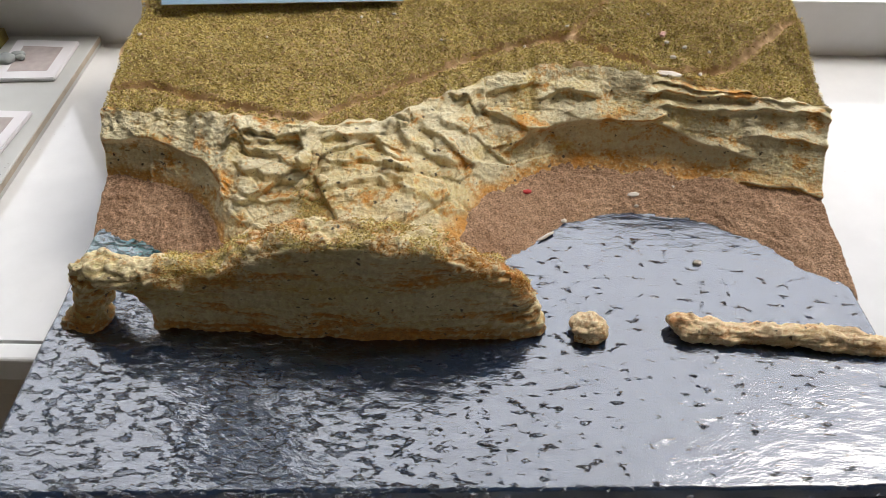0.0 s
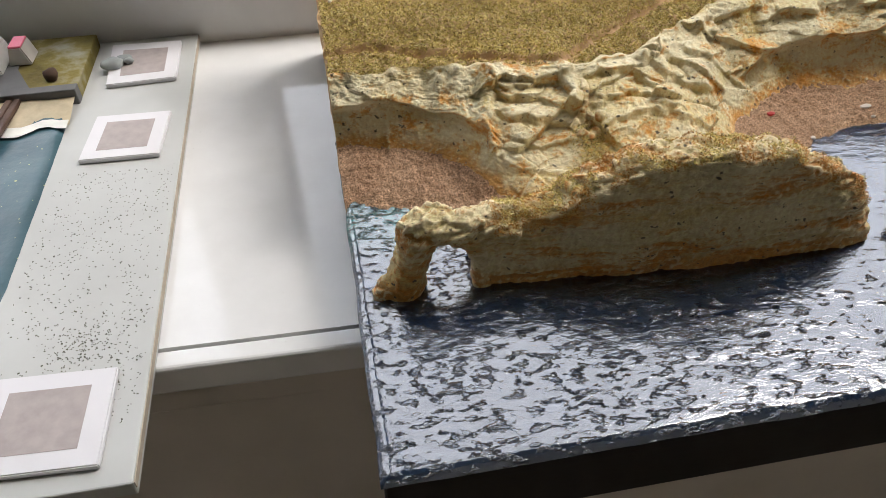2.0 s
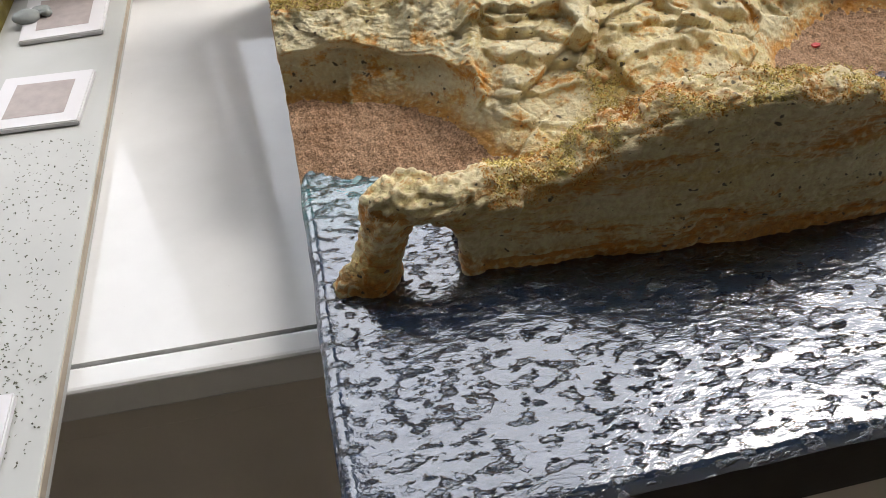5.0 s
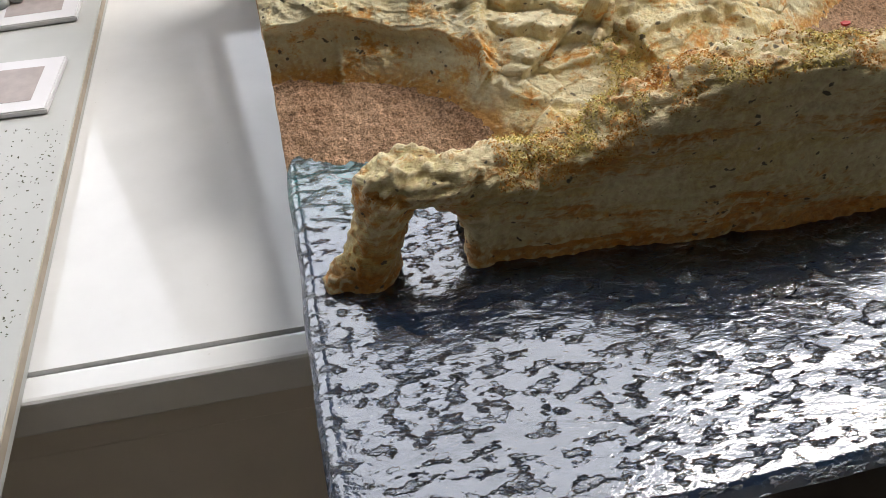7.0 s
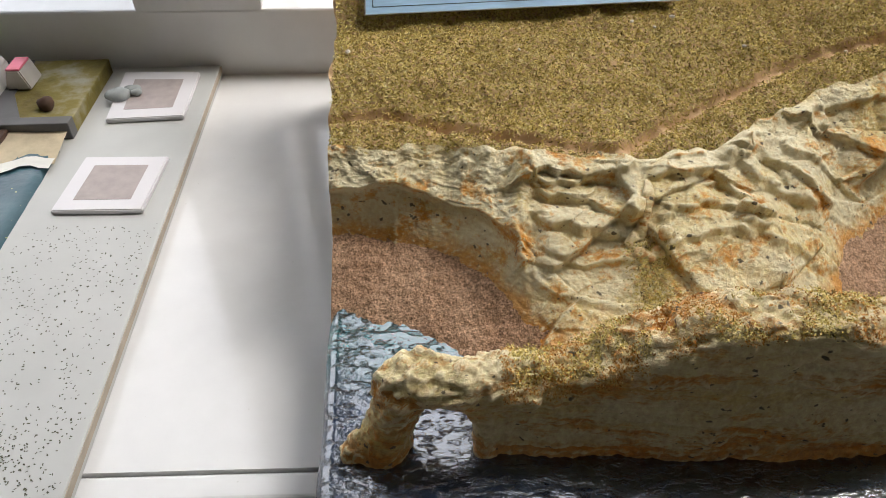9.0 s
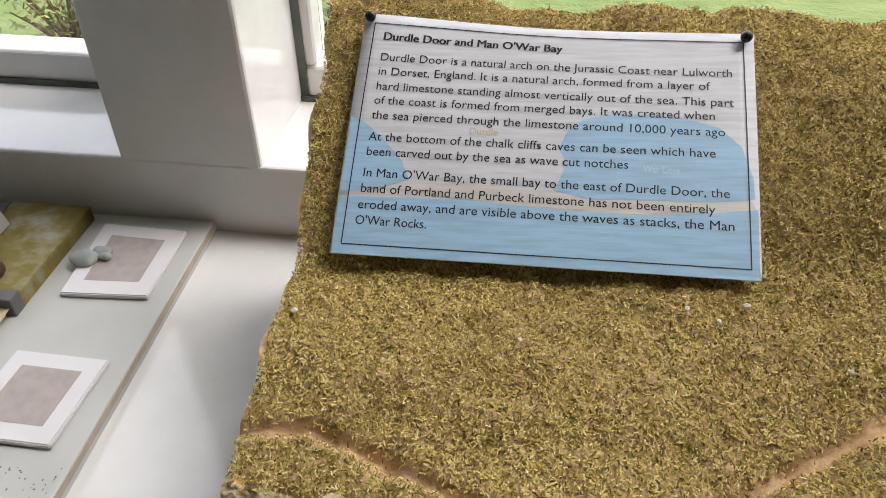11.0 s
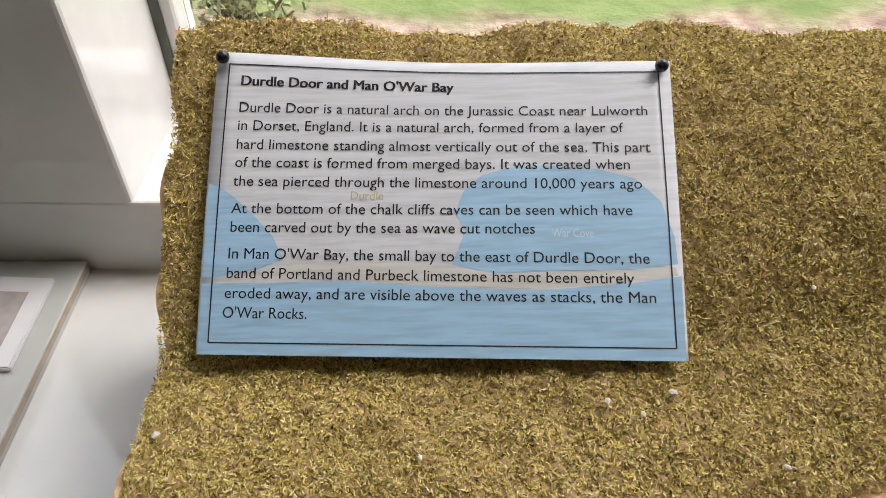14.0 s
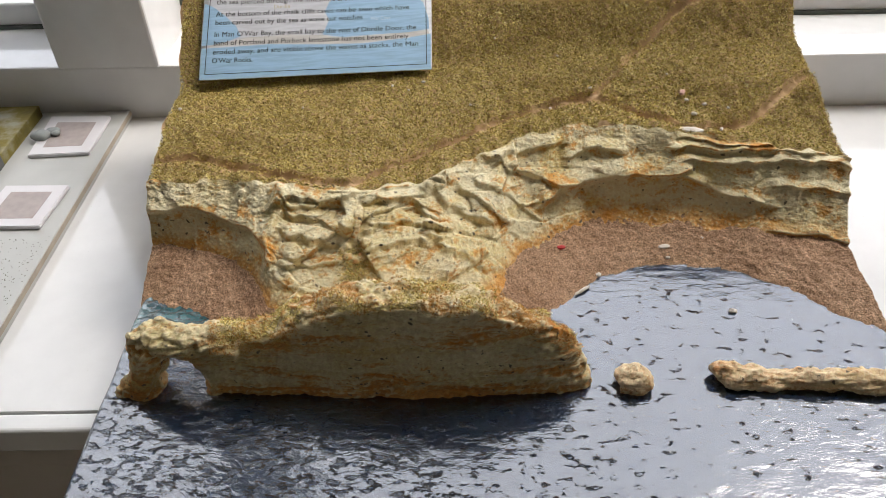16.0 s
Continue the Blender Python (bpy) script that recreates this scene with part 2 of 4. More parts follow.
def facets(pts, scale, offset=0.0):
    """Broken flat faces: each cell of rock has a tilt of its own. Also the distance from the cracks between them."""
    face, crack = np.empty(len(pts)), np.empty(len(pts))
    for i, p in enumerate(pts):
        q = Vector((p[0] * scale + offset, p[1] * scale, p[2] * scale * 1.6))
        dist, mids = noise.voronoi(q)
        tilt = noise.noise_vector(mids[0] * 3.7 + Vector((0.3, 0.7, 0.1)))
        face[i] = (q - mids[0]).dot(tilt) + 0.8 * noise.noise(mids[0] * 5.1)
        crack[i] = dist[1] - dist[0]
    return face, crack


def grid_faces(nu, nv):
    a = np.arange(nu * nv).reshape(nu, nv)
    return np.stack([a[:-1, :-1], a[1:, :-1], a[1:, 1:], a[:-1, 1:]], -1).reshape(-1, 4)


# ---- window, sill and room ----
SLANT = -0.03  # the window runs slightly askew to the model


def askew(bm, x=0.0, y=5.9):
    m = Matrix.Translation((x, y, 0)) @ Matrix.Rotation(SLANT, 4, "Z") @ Matrix.Translation((-x, -y, 0))
    bmesh.ops.transform(bm, matrix=m, verts=bm.verts)
    return bm


SILL_Z = -0.06
bm = bmesh.new()
box(bm, -26, 26, 1.5, 6.0, SILL_Z - 0.3, SILL_Z)
structure("window_sill", askew(bm, y=1.5), WHITE, "deep white gloss painted window sill board")
bm = bmesh.new()
box(bm, -26, 26, 1.32, 1.488, SILL_Z - 0.26, SILL_Z - 0.004, bevel=0.03, segments=3)
structure("window_sill_nosing", askew(bm, y=1.5), WHITE, "white gloss nosing along the sill front")
bm = bmesh.new()
box(bm, -26, 26, 1.4, 1.6, -0.62, SILL_Z - 0.262, bevel=0.03)
structure("trim_apron", askew(bm, y=1.5), WALL, "painted apron moulding under the window sill")
bm = bmesh.new()
box(bm, -26, 26, 1.62, 1.9, -8, -0.3)
structure("wall_below_window", askew(bm, y=1.5), WALL, "shaded painted wall below the window sill")
TOP = 0.6  # top of the window's bottom rail
bm = bmesh.new()
box(bm, -26, 26, 5.92, 7.15, -0.6, TOP, bevel=0.025)
structure("window_bottom_rail", askew(bm), WHITE, "white gloss bottom rail and ledge of the window")
bm = bmesh.new()
box(bm, -2.02, -0.84, 5.926, 7.6, TOP - 0.05, 30.0, bevel=0.03)
structure("window_mullion", askew(bm), WHITE, "wide white painted post between the window panes")


def sash(index, x0, x1):
    root = thing(f"window_{index}", (x0 + x1) / 2, 7.3, TOP, "white framed window pane looking onto a garden", "window", "", "structure")
    for n, (a, b_, z0, z1) in enumerate(((x0, x1, TOP, 0.92), (x0, x1, 29.5, 30.0), (x0, x0 + 0.2, 0.92, 29.5), (x1 - 0.2, x1, 0.92, 29.5))):
        bm = bmesh.new()
        box(bm, a + 0.03, b_ - 0.03, 7.1, 7.5, z0, z1, bevel=0.05, segments=3)
        part("window_frame", askew(bm), WHITE, root)
    for a, b_ in ((x0, x0 + 0.07), (x1 - 0.07, x1)):
        bm = bmesh.new()
        box(bm, a, b_, 7.08, 7.2, TOP, 29.9)
        part("seal", askew(bm), GAP, root, "dark weathered gap beside the sash")
    bm = bmesh.new()
    box(bm, x0, x1, 7.06, 7.14, TOP - 0.01, TOP + 0.05)
    part("seal", askew(bm), GAP, root)
    bm = bmesh.new()
    box(bm, x0 + 0.18, x1 - 0.18, 7.28, 7.31, 0.9, 29.55)
    g = part("pane", askew(bm), GLASS, root, "clear window glass")
    g.visible_shadow = False


GLASS, nt, b = material("window_glass", 0.0)
b.inputs["Transmission Weight"].default_value = 1.0
b.inputs["IOR"].default_value = 1.45
sash(1, -11.5, -2.02)
sash(2, -0.84, 24.0)
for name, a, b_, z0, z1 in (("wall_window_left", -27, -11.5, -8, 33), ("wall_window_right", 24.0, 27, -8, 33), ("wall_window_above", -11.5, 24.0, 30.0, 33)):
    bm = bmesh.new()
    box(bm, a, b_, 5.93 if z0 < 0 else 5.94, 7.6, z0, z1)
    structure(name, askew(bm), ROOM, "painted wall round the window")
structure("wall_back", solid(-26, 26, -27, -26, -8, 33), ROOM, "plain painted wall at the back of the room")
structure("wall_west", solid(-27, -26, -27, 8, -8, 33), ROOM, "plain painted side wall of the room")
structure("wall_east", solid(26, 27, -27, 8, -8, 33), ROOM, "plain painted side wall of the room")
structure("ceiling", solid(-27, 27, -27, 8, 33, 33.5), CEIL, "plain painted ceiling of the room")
structure("floor", solid(-27, 27, -27, 2, -8.4, -8), FLOOR, "plain wooden floor of the room")

# ---- garden outside ----
GROUND, nt, b = material("lawn_and_mulch", 0.9, spec=0.2)
co = nt.nodes.new("ShaderNodeTexCoord")
sep = nt.nodes.new("ShaderNodeSeparateXYZ")
nt.links.new(co.outputs["Object"], sep.inputs[0])
wob = nt.nodes.new("ShaderNodeMath")
wob.operation = "MULTIPLY_ADD"
nt.links.new(noise_node(nt, 2.0, 4), wob.inputs[0])
wob.inputs[1].default_value = 0.5
nt.links.new(sep.outputs[1], wob.inputs[2])
lawn = ramp(nt, noise_node(nt, 7, 5), [(0.3, (0.12, 0.17, 0.05)), (0.7, (0.2, 0.25, 0.09))])
mulch = ramp(nt, noise_node(nt, 16, 4, 0.65), [(0.3, (0.13, 0.08, 0.055)), (0.5, (0.3, 0.2, 0.15)), (0.66, (0.5, 0.38, 0.3))])
step = nt.nodes.new("ShaderNodeMath")
step.operation = "SUBTRACT"
nt.links.new(wob.outputs[0], step.inputs[0])
step.inputs[1].default_value = 2.2
nt.links.new(mix(nt, ramp(nt, step.outputs[0], [(0.0, grey(0)), (0.12, grey(1))]), mulch, lawn), b.inputs["Base Color"])
bump(nt, b, noise_node(nt, 16, 4, 0.65), 0.6, 0.03)
nu = 80
gx, gy = np.meshgrid(np.linspace(-1, 1, nu) ** 3 * 3000, 7.6 + np.linspace(0, 1, nu) ** 3 * 6000, indexing="ij")
gp = np.stack([gx, gy, np.full_like(gx, -5.0)], -1).reshape(-1, 3)
gp[:, 2] += 0.15 * np.sin(gp[:, 0] * 0.3) * np.sin(gp[:, 1] * 0.23)
structure("ground_garden", (gp, grid_faces(nu, nu)), GROUND, "lawn with a bark mulch bed outside the window", smooth=True)

LEAF, nt, b = material("shrub_leaf", 0.6)
geo = nt.nodes.new("ShaderNodeNewGeometry")
nt.links.new(ramp(nt, geo.outputs["Random Per Island"], [(0, (0.1, 0.13, 0.03)), (0.6, (0.22, 0.25, 0.07)), (1, (0.36, 0.37, 0.15))]), b.inputs["Base Color"])
BARK = plain("twig_bark", (0.16, 0.11, 0.07), 0.8, 0.3, 40)
rng = np.random.default_rng(5)


def shrub(x, y, z, size, leaves):
    root = thing("shrub", x, y, z, "small green garden shrub in the mulch bed", "shrub", "garden shrubs")
    bm = bmesh.new()
    tips = []
    for i in range(16):
        a, lean = rng.uniform(0, 6.28), rng.uniform(0.15, 0.75)
        top = Vector((math.cos(a) * lean * size, math.sin(a) * lean * size, size * rng.uniform(0.7, 1.25)))
        last = Vector((0, 0, -0.1))
        for s in (0.35, 0.7, 1.0):
            p = Vector((top.x * s ** 1.4, top.y * s ** 1.4, top.z * s))
            way = p - last
            m = Matrix.Translation((last + p) / 2) @ way.to_track_quat("Z", "Y").to_matrix().to_4x4()
            bmesh.ops.create_cone(bm, segments=5, radius1=0.045 * size * (1.15 - s * 0.8), radius2=0.035 * size * (1.05 - s * 0.8), depth=way.length, matrix=m)
            last = p
            tips.append(p)
    bmesh.ops.translate(bm, vec=(x, y, z), verts=bm.verts)
    part("stem", bm, BARK, root)
    c0 = np.array([tips[i] for i in rng.integers(0, len(tips), leaves)])
    c0 = c0 + rng.normal(0, 0.14 * size, (leaves, 3)) + (x, y, z)
    part("foliage", flakes(c0, np.tile((0, 0, 1.0), (leaves, 1)), 0.11 * size, 0.045 * size, 1.2), LEAF, root)


def flakes(at, up, long, wide, tilt):
    """Many thin slips lying about on a surface, each a quad."""
    n = len(at)
    r = rng.normal(0, 1, (n, 3))
    nrm = up + tilt * 0.5 * rng.normal(0, 1, (n, 3))
    nrm /= np.linalg.norm(nrm, axis=1, keepdims=True)
    u = np.cross(nrm, r)
    u /= np.linalg.norm(u, axis=1, keepdims=True)
    v = np.cross(nrm, u)
    s = rng.uniform(0.55, 1.3, (n, 1))
    u, v = u * long * s / 2, v * wide * rng.uniform(0.6, 1.3, (n, 1)) / 2
    pts = np.stack([at - u - v * 0.6, at + u * 0.6 - v, at + u + v * 0.5, at - u * 0.7 + v], 1).reshape(-1, 3)
    return pts, np.arange(4 * n).reshape(-1, 4)


shrub(-3.0, 17.5, -4.9, 2.6, 900)
shrub(-11.0, 19.5, -4.9, 2.2, 700)
shrub(-14.5, 18.5, -4.9, 2.4, 700)

# ---- the coast model ----
WATER = 0.48
RIGHT = 5.46
model = thing("coast_model", 2.7, 2.7, 0, "painted plaster coast model with a rock arch, on a black board", "model")
bm = solid(0.0, RIGHT, 0.0, 5.45, SILL_Z, WATER - 0.03, bevel=0.03, segments=3)
part("base_board", bm, BLACK, model, "black painted base board")

# sea: a rippled sheet rolled over the front and side edges
nu, nv = 300, 180
sx, sy = np.meshgrid(np.linspace(-0.012, RIGHT + 0.012, nu), np.linspace(-0.02, 2.95, nv), indexing="ij")
sp = np.stack([sx, sy, np.full_like(sx, WATER)], -1).reshape(-1, 3)
lump = fbm(sp * (0.6, 1.2, 1), 4.0, 3)
sp[:, 2] += 0.003 * lump
edge_d = np.minimum(np.minimum(sp[:, 0] + 0.012, RIGHT + 0.012 - sp[:, 0]), sp[:, 1] + 0.02)
sp[:, 2] -= 0.045 * np.clip(1 - edge_d / 0.05, 0, 1) ** 2
sp[:, :2] += 0.012 * np.stack([fbm(sp, 2.5, 2, 7), fbm(sp, 2.5, 2, 17)], -1) * (edge_d < 0.05)[:, None]
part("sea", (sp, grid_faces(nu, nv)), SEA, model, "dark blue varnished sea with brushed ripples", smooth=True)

# plan lines, from the west end to the east end
foot_y = line([(-0.1, 2.55), (0.38, 2.49), (0.74, 2.28), (0.92, 2.02), (1.06, 1.75), (1.4, 1.6), (2.0, 1.55), (2.35, 1.62), (2.6, 1.78), (2.8, 2.04), (2.97, 2.3), (3.24, 2.5), (3.57, 2.62), (4.0, 2.64), (4.46, 2.58), (4.86, 2.45), (5.26, 2.36), (5.6, 2.2)], 0.15)
foot_z = line([(-0.1, 0.6), (0.9, 0.58), (1.2, 0.68), (2.4, 0.68), (2.7, 0.6), (5.6, 0.6)], 0.2)
top_y_ = line([(-0.1, 2.85), (0.3, 2.84), (0.7, 2.8), (1.11, 2.67), (1.62, 2.55), (2.12, 2.62), (2.5, 2.86), (2.9, 3.1), (3.3, 3.2), (3.8, 3.2), (4.18, 3.1), (4.5, 3.05), (4.88, 2.96), (5.3, 2.9), (5.6, 2.84)], 0.12)
top_z_ = line([(-0.1, 1.06), (0.5, 1.07), (1.1, 1.13), (1.6, 1.14), (2.1, 1.12), (2.9, 1.17), (3.3, 1.24), (3.9, 1.24), (4.4, 1.22), (5.0, 1.15), (5.6, 1.08)], 0.2)


def top_y(x):
    return top_y_(x) + 0.022 * np.sin(13 * x + 0.5) + 0.01 * np.sin(31 * x) 


def top_z(x):
    return top_z_(x) + 0.012 * np.sin(17 * x) + 0.008 * np.sin(43 * x + 1)


# cliff: ledges that step out, steep facets, cracks
nu, nv = 680, 160
cx, cv = np.meshgrid(np.linspace(0, 1, nu), np.linspace(-0.12, 1, nv), indexing="ij")
cx = -0.005 + cx * (RIGHT + 0.02 + 0.11 * np.clip(cv, 0, 1))
fy, fz, ty, tz = foot_y(cx), foot_z(cx), top_y(cx), top_z(cx)
lean = np.clip(cv, 0, 1)
cy, cz = fy + (ty - fy) * cv, fz + (tz - fz) * cv
steep = line([(-0.1, 1.0), (0.9, 0.6), (1.2, 0.15), (2.5, 0.15), (2.9, 0.8), (5.6, 1.0)], 0.2)(cx)
belly = steep * np.sin(np.pi * lean)
cz += 0.05 * belly
cy += 0.02 * belly
cp = np.stack([cx, cy, cz], -1).reshape(-1, 3)
way = np.stack([0 * cx, -(tz - fz), np.abs(ty - fy)], -1)
way = (way / np.linalg.norm(way, axis=-1, keepdims=True)).reshape(-1, 3)
fade = np.clip((1 - cv) / 0.06, 0, 1).reshape(-1)
out = np.zeros(len(cp))
wob = fbm(cp, 2.2, 2)
chipped = fbm(cp, 14, 3, 6)
# brows of the ledges: a line of (x, height), how far up the slope above it reaches, how far it juts out
WEST_LEDGES = (
    (((0.0, 0.87), (0.38, 0.91), (0.68, 0.86), (0.88, 0.86), (1.03, 0.85)), 0.12, 0.075),
    (((1.12, 1.05), (1.38, 1.06), (1.65, 1.11), (1.93, 1.12), (2.2, 1.09)), 0.06, 0.05),
    (((1.12, 1.03), (1.36, 1.01), (1.63, 1.0)), 0.06, 0.06),
    (((1.12, 0.95), (1.38, 0.95), (1.58, 0.96)), 0.06, 0.065),
    (((1.16, 0.88), (1.38, 0.89), (1.58, 0.9)), 0.05, 0.05),
    (((1.05, 0.76), (1.28, 0.79), (1.55, 0.78)), 0.1, 0.03),
)
MID_LEDGES = (
    (((1.75, 1.07), (2.07, 1.05), (2.29, 0.99)), 0.06, 0.06),
    (((1.75, 0.99), (2.07, 0.97), (2.3, 0.95)), 0.06, 0.05),
    (((1.76, 0.92), (1.93, 0.91), (2.2, 0.89)), 0.07, 0.035),
    (((2.15, 1.13), (2.37, 1.04), (2.51, 0.95), (2.72, 0.87)), 0.09, 0.06),
    (((2.34, 1.13), (2.59, 1.0), (2.85, 0.82)), 0.09, 0.06),
    (((2.55, 1.09), (2.85, 0.95), (3.11, 0.77)), 0.08, 0.04),
    (((2.87, 1.07), (3.13, 0.97), (3.37, 0.84)), 0.08, 0.05),
    (((2.18, 0.93), (2.49, 0.83), (2.83, 0.65)), 0.12, 0.045),
    (((2.75, 1.12), (3.0, 1.12), (3.35, 1.17)), 0.08, 0.05),
)
EAST_LEDGES = (
    (((3.1, 0.84), (3.33, 0.88), (3.57, 0.92), (3.97, 0.93), (4.34, 0.97)), 0.12, 0.1),
    (((3.35, 1.08), (3.6, 1.1), (3.8, 1.06)), 0.08, 0.06),
    (((4.2, 1.12), (4.7, 1.12), (5.14, 1.11), (5.6, 1.07)), 0.05, 0.07),
    (((4.3, 1.03), (4.7, 1.04), (5.14, 1.06), (5.6, 1.02)), 0.05, 0.06),
    (((4.28, 0.94), (4.68, 0.83), (5.0, 0.8)), 0.06, 0.055),
    (((4.3, 1.18), (4.7, 1.15), (5.2, 1.13)), 0.03, 0.05),
    (((5.0, 0.92), (5.6, 0.9)), 0.05, 0.05),
    (((4.95, 0.65), (5.28, 0.66), (5.6, 0.62)), 0.06, 0.05),
)
shard, shard_crack = facets(cp * (0.7, 1, 1), 5.0, 1.7)
for brow, high, much in WEST_LEDGES + MID_LEDGES + EAST_LEDGES:
    lx, lz = np.array(brow).T
    zk = np.interp(cp[:, 0], lx, lz) + 0.028 * wob + 0.01 * shard
    s = (cp[:, 2] - zk) / high
    inside = np.clip((cp[:, 0] - lx[0] + 0.06) / 0.1, 0, 1) * np.clip((lx[-1] + 0.06 - cp[:, 0]) / 0.1, 0, 1)
    tooth = np.where((s > 0) & (s < 1), 1 - s, np.where((s <= 0) & (s > -0.18), 1 + s / 0.18, 0))
    out += 0.85 * much * tooth * inside * (0.95 + 0.45 * wob + 0.2 * shard)
# the pitted corner where the west face turns, and the recess beside the west end
turn_x = np.interp(cp[:, 2], (0.78, 0.87, 0.98, 1.08), (1.02, 1.0, 1.06, 1.08)) + 0.02 * chipped
out += 0.07 * np.exp(-(((cp[:, 0] - turn_x) / 0.05) ** 2)) * np.clip((cp[:, 2] - 0.7) / 0.1, 0, 1)
out -= 0.03 * np.clip((0.36 + 0.02 * chipped - cp[:, 0]) / 0.03, 0, 1) * np.clip((0.88 - cp[:, 2]) / 0.03, 0, 1)
# the hollow under the long overhang of the bay
out -= 0.05 * np.clip((cp[:, 0] - 3.2) / 0.3, 0, 1) * np.clip((5.3 - cp[:, 0]) / 0.6, 0, 1) * np.sin(np.pi * np.clip((cp[:, 2] - 0.6) / 0.32, 0, 1))
mid = np.clip((cp[:, 0] - 0.9) / 0.3, 0, 1) * np.clip((3.5 - cp[:, 0]) / 0.3, 0, 1)
face, crack = facets(cp * (0.8, 1, 1), 2.2, 5.3)
out += (0.1 * mid + 0.015) * face - 0.008 * mid * np.clip(1 - crack / 0.05, 0, 1)
out += (0.018 * mid + 0.005) * shard - 0.003 * mid * np.clip(1 - shard_crack / 0.06, 0, 1)
calm = np.clip((cv.reshape(-1) + 0.02) / 0.22, 0, 1)
turned = np.clip((cp[:, 0] - 2.2) / 0.3, 0, 1) * np.clip((3.4 - cp[:, 0]) / 0.3, 0, 1)
out *= 1 - turned * (1 - calm)
out += 0.014 * fbm(cp, 3.5, 4, 3) + 0.006 * fbm(cp, 34, 3, 4) + (0.008 + 0.012 * np.clip((cp[:, 2] - 0.9) / 0.03, 0, 1) * np.clip((1.05 - cp[:, 0]) / 0.05, 0, 1)) * fbm(cp, 13, 5, 9)
cp += way * (out * fade)[:, None]

part("cliff", (cp, grid_faces(nu, nv)), CLIFF, model, "cream plaster cliff with ochre stains and ledges", smooth=True)

# hillside behind the cliff, with footpaths pressed into it
slope = line([(2.4, 1.1), (3.0, 1.13), (3.5, 1.18), (3.75, 1.2), (4.07, 1.22), (4.5, 1.53), (4.83, 1.79), (5.17, 2.04), (5.4, 2.17), (5.6, 2.17)], 0.15)
swell = line([(2.4, 0), (3.0, 0.02), (3.5, 0.14), (4.0, 0.28), (4.4, 0.4), (4.8, 0.28), (5.2, 0.1), (5.6, 0.03)], 0.2)
BACK = 5.45
rim_line = line([(-0.1, -0.02), (0.32, 0.0), (0.55, 0.03), (0.86, 0.0), (1.11, -0.08), (1.45, -0.09), (1.68, -0.04), (1.91, -0.02), (2.15, -0.08), (2.37, -0.03), (2.74, -0.09), (3.0, -0.12), (4.2, -0.06), (5.0, -0.12), (5.8, -0.1)], 0.06)
PATHS = (
    [(0.0, 3.1), (0.3, 3.14), (0.76, 2.95), (1.15, 2.76), (1.62, 2.62), (1.96, 2.88), (2.4, 3.14), (2.85, 3.4), (3.25, 3.52), (3.65, 3.58), (4.02, 3.36), (4.38, 3.15), (4.84, 3.22), (5.2, 3.45), (5.5, 3.65)],
    [(3.65, 3.58), (3.85, 3.75), (4.1, 4.02), (4.45, 4.25), (4.9, 4.4), (5.5, 4.5)],
)


def to_path(x, y):
    best = np.full(x.shape, 9.0)
    for run, faint in zip(PATHS, (1.2, 1.9)):
        for (ax, ay), (bx, by) in zip(run, run[1:]):
            t = np.clip(((x - ax) * (bx - ax) + (y - ay) * (by - ay)) / ((bx - ax) ** 2 + (by - ay) ** 2), 0, 1)
            best = np.minimum(best, faint * np.hypot(x - ax - t * (bx - ax), y - ay - t * (by - ay)))
    return best


def hill(x, y):
    """Height of the hillside at plan points."""
    ty, tz = top_y(x), top_z(x)
    blend = np.clip((y - ty) / 0.7, 0, 1)
    blend = blend * blend * (3 - 2 * blend)
    z = tz + (slope(y) + swell(y) * np.clip(x, 0, 4.6) / 3.9 - tz) * blend
    p = np.stack([x, y, 0 * x], -1).reshape(-1, 3)
    up = np.clip((y - ty) / 1.0, 0, 1)
    z = z + (0.03 * fbm(p, 1.6, 3, 5)).reshape(x.shape) * up + (0.022 * fbm(p, 7, 3, 2) + 0.01 * fbm(p, 28, 3, 12)).reshape(x.shape)
    ridge = np.clip((y - 5.0) / 0.4, 0, 1)
    z = z + ridge * (rim_line(x) + (0.02 * fbm(p * (1, 0.3, 1), 4, 3, 11)).reshape(x.shape))
    lip = np.clip(1 - (y - ty) / 0.1, 0, 1)
    z = z - 0.03 * lip ** 2
    d = to_path(x, y) + (0.012 * fbm(p, 8, 2, 8)).reshape(x.shape)
    return z - 0.042 * np.clip(1.7 - d / 0.034, 0, 1)


nu, nv = 360, 200
hx, hv = np.meshgrid(np.linspace(0, 1, nu), np.linspace(0, 1, nv), indexing="ij")
west = 0.03 * np.sin(hv * 17) * hv + 0.02 * np.sin(hv * 41)
east = 0.07 * np.sin(hv * 9 + 1) * hv
hX = west + hx * (RIGHT + 0.11 * (1 - 0.5 * hv) + east - west)
hY = top_y(hX) - 0.02 + hv * (BACK - top_y(hX))
hZ = hill(hX, hY)
hp = np.stack([hX, hY, hZ], -1)
cg = cp.reshape(680, 160, 3)
part("hillside", (hp.reshape(-1, 3), grid_faces(nu, nv)), EARTH, model, "brown earth hillside", smooth=True)
for name, rim in (("side_wall", np.concatenate([cg[0], hp[0]])), ("side_wall", np.concatenate([cg[-1], hp[-1]])), ("back_wall", hp[:, -1])):
    low = rim.copy()
    low[:, 0] = np.clip(low[:, 0], 0.0, RIGHT)
    low[:, 2] = WATER - 0.05
    steps = np.stack([rim * (1 - s) + low * s for s in np.linspace(0, 1, 8)], 1)
    steps[:, 1:-1] += 0.02 * fbm(steps[:, 1:-1].reshape(-1, 3), 4, 3).reshape(steps[:, 1:-1].shape[:2])[..., None] * (1, 1, 0)
    part(name, (steps.reshape(-1, 3), grid_faces(len(rim), 8)), EARTH, model, smooth=True)

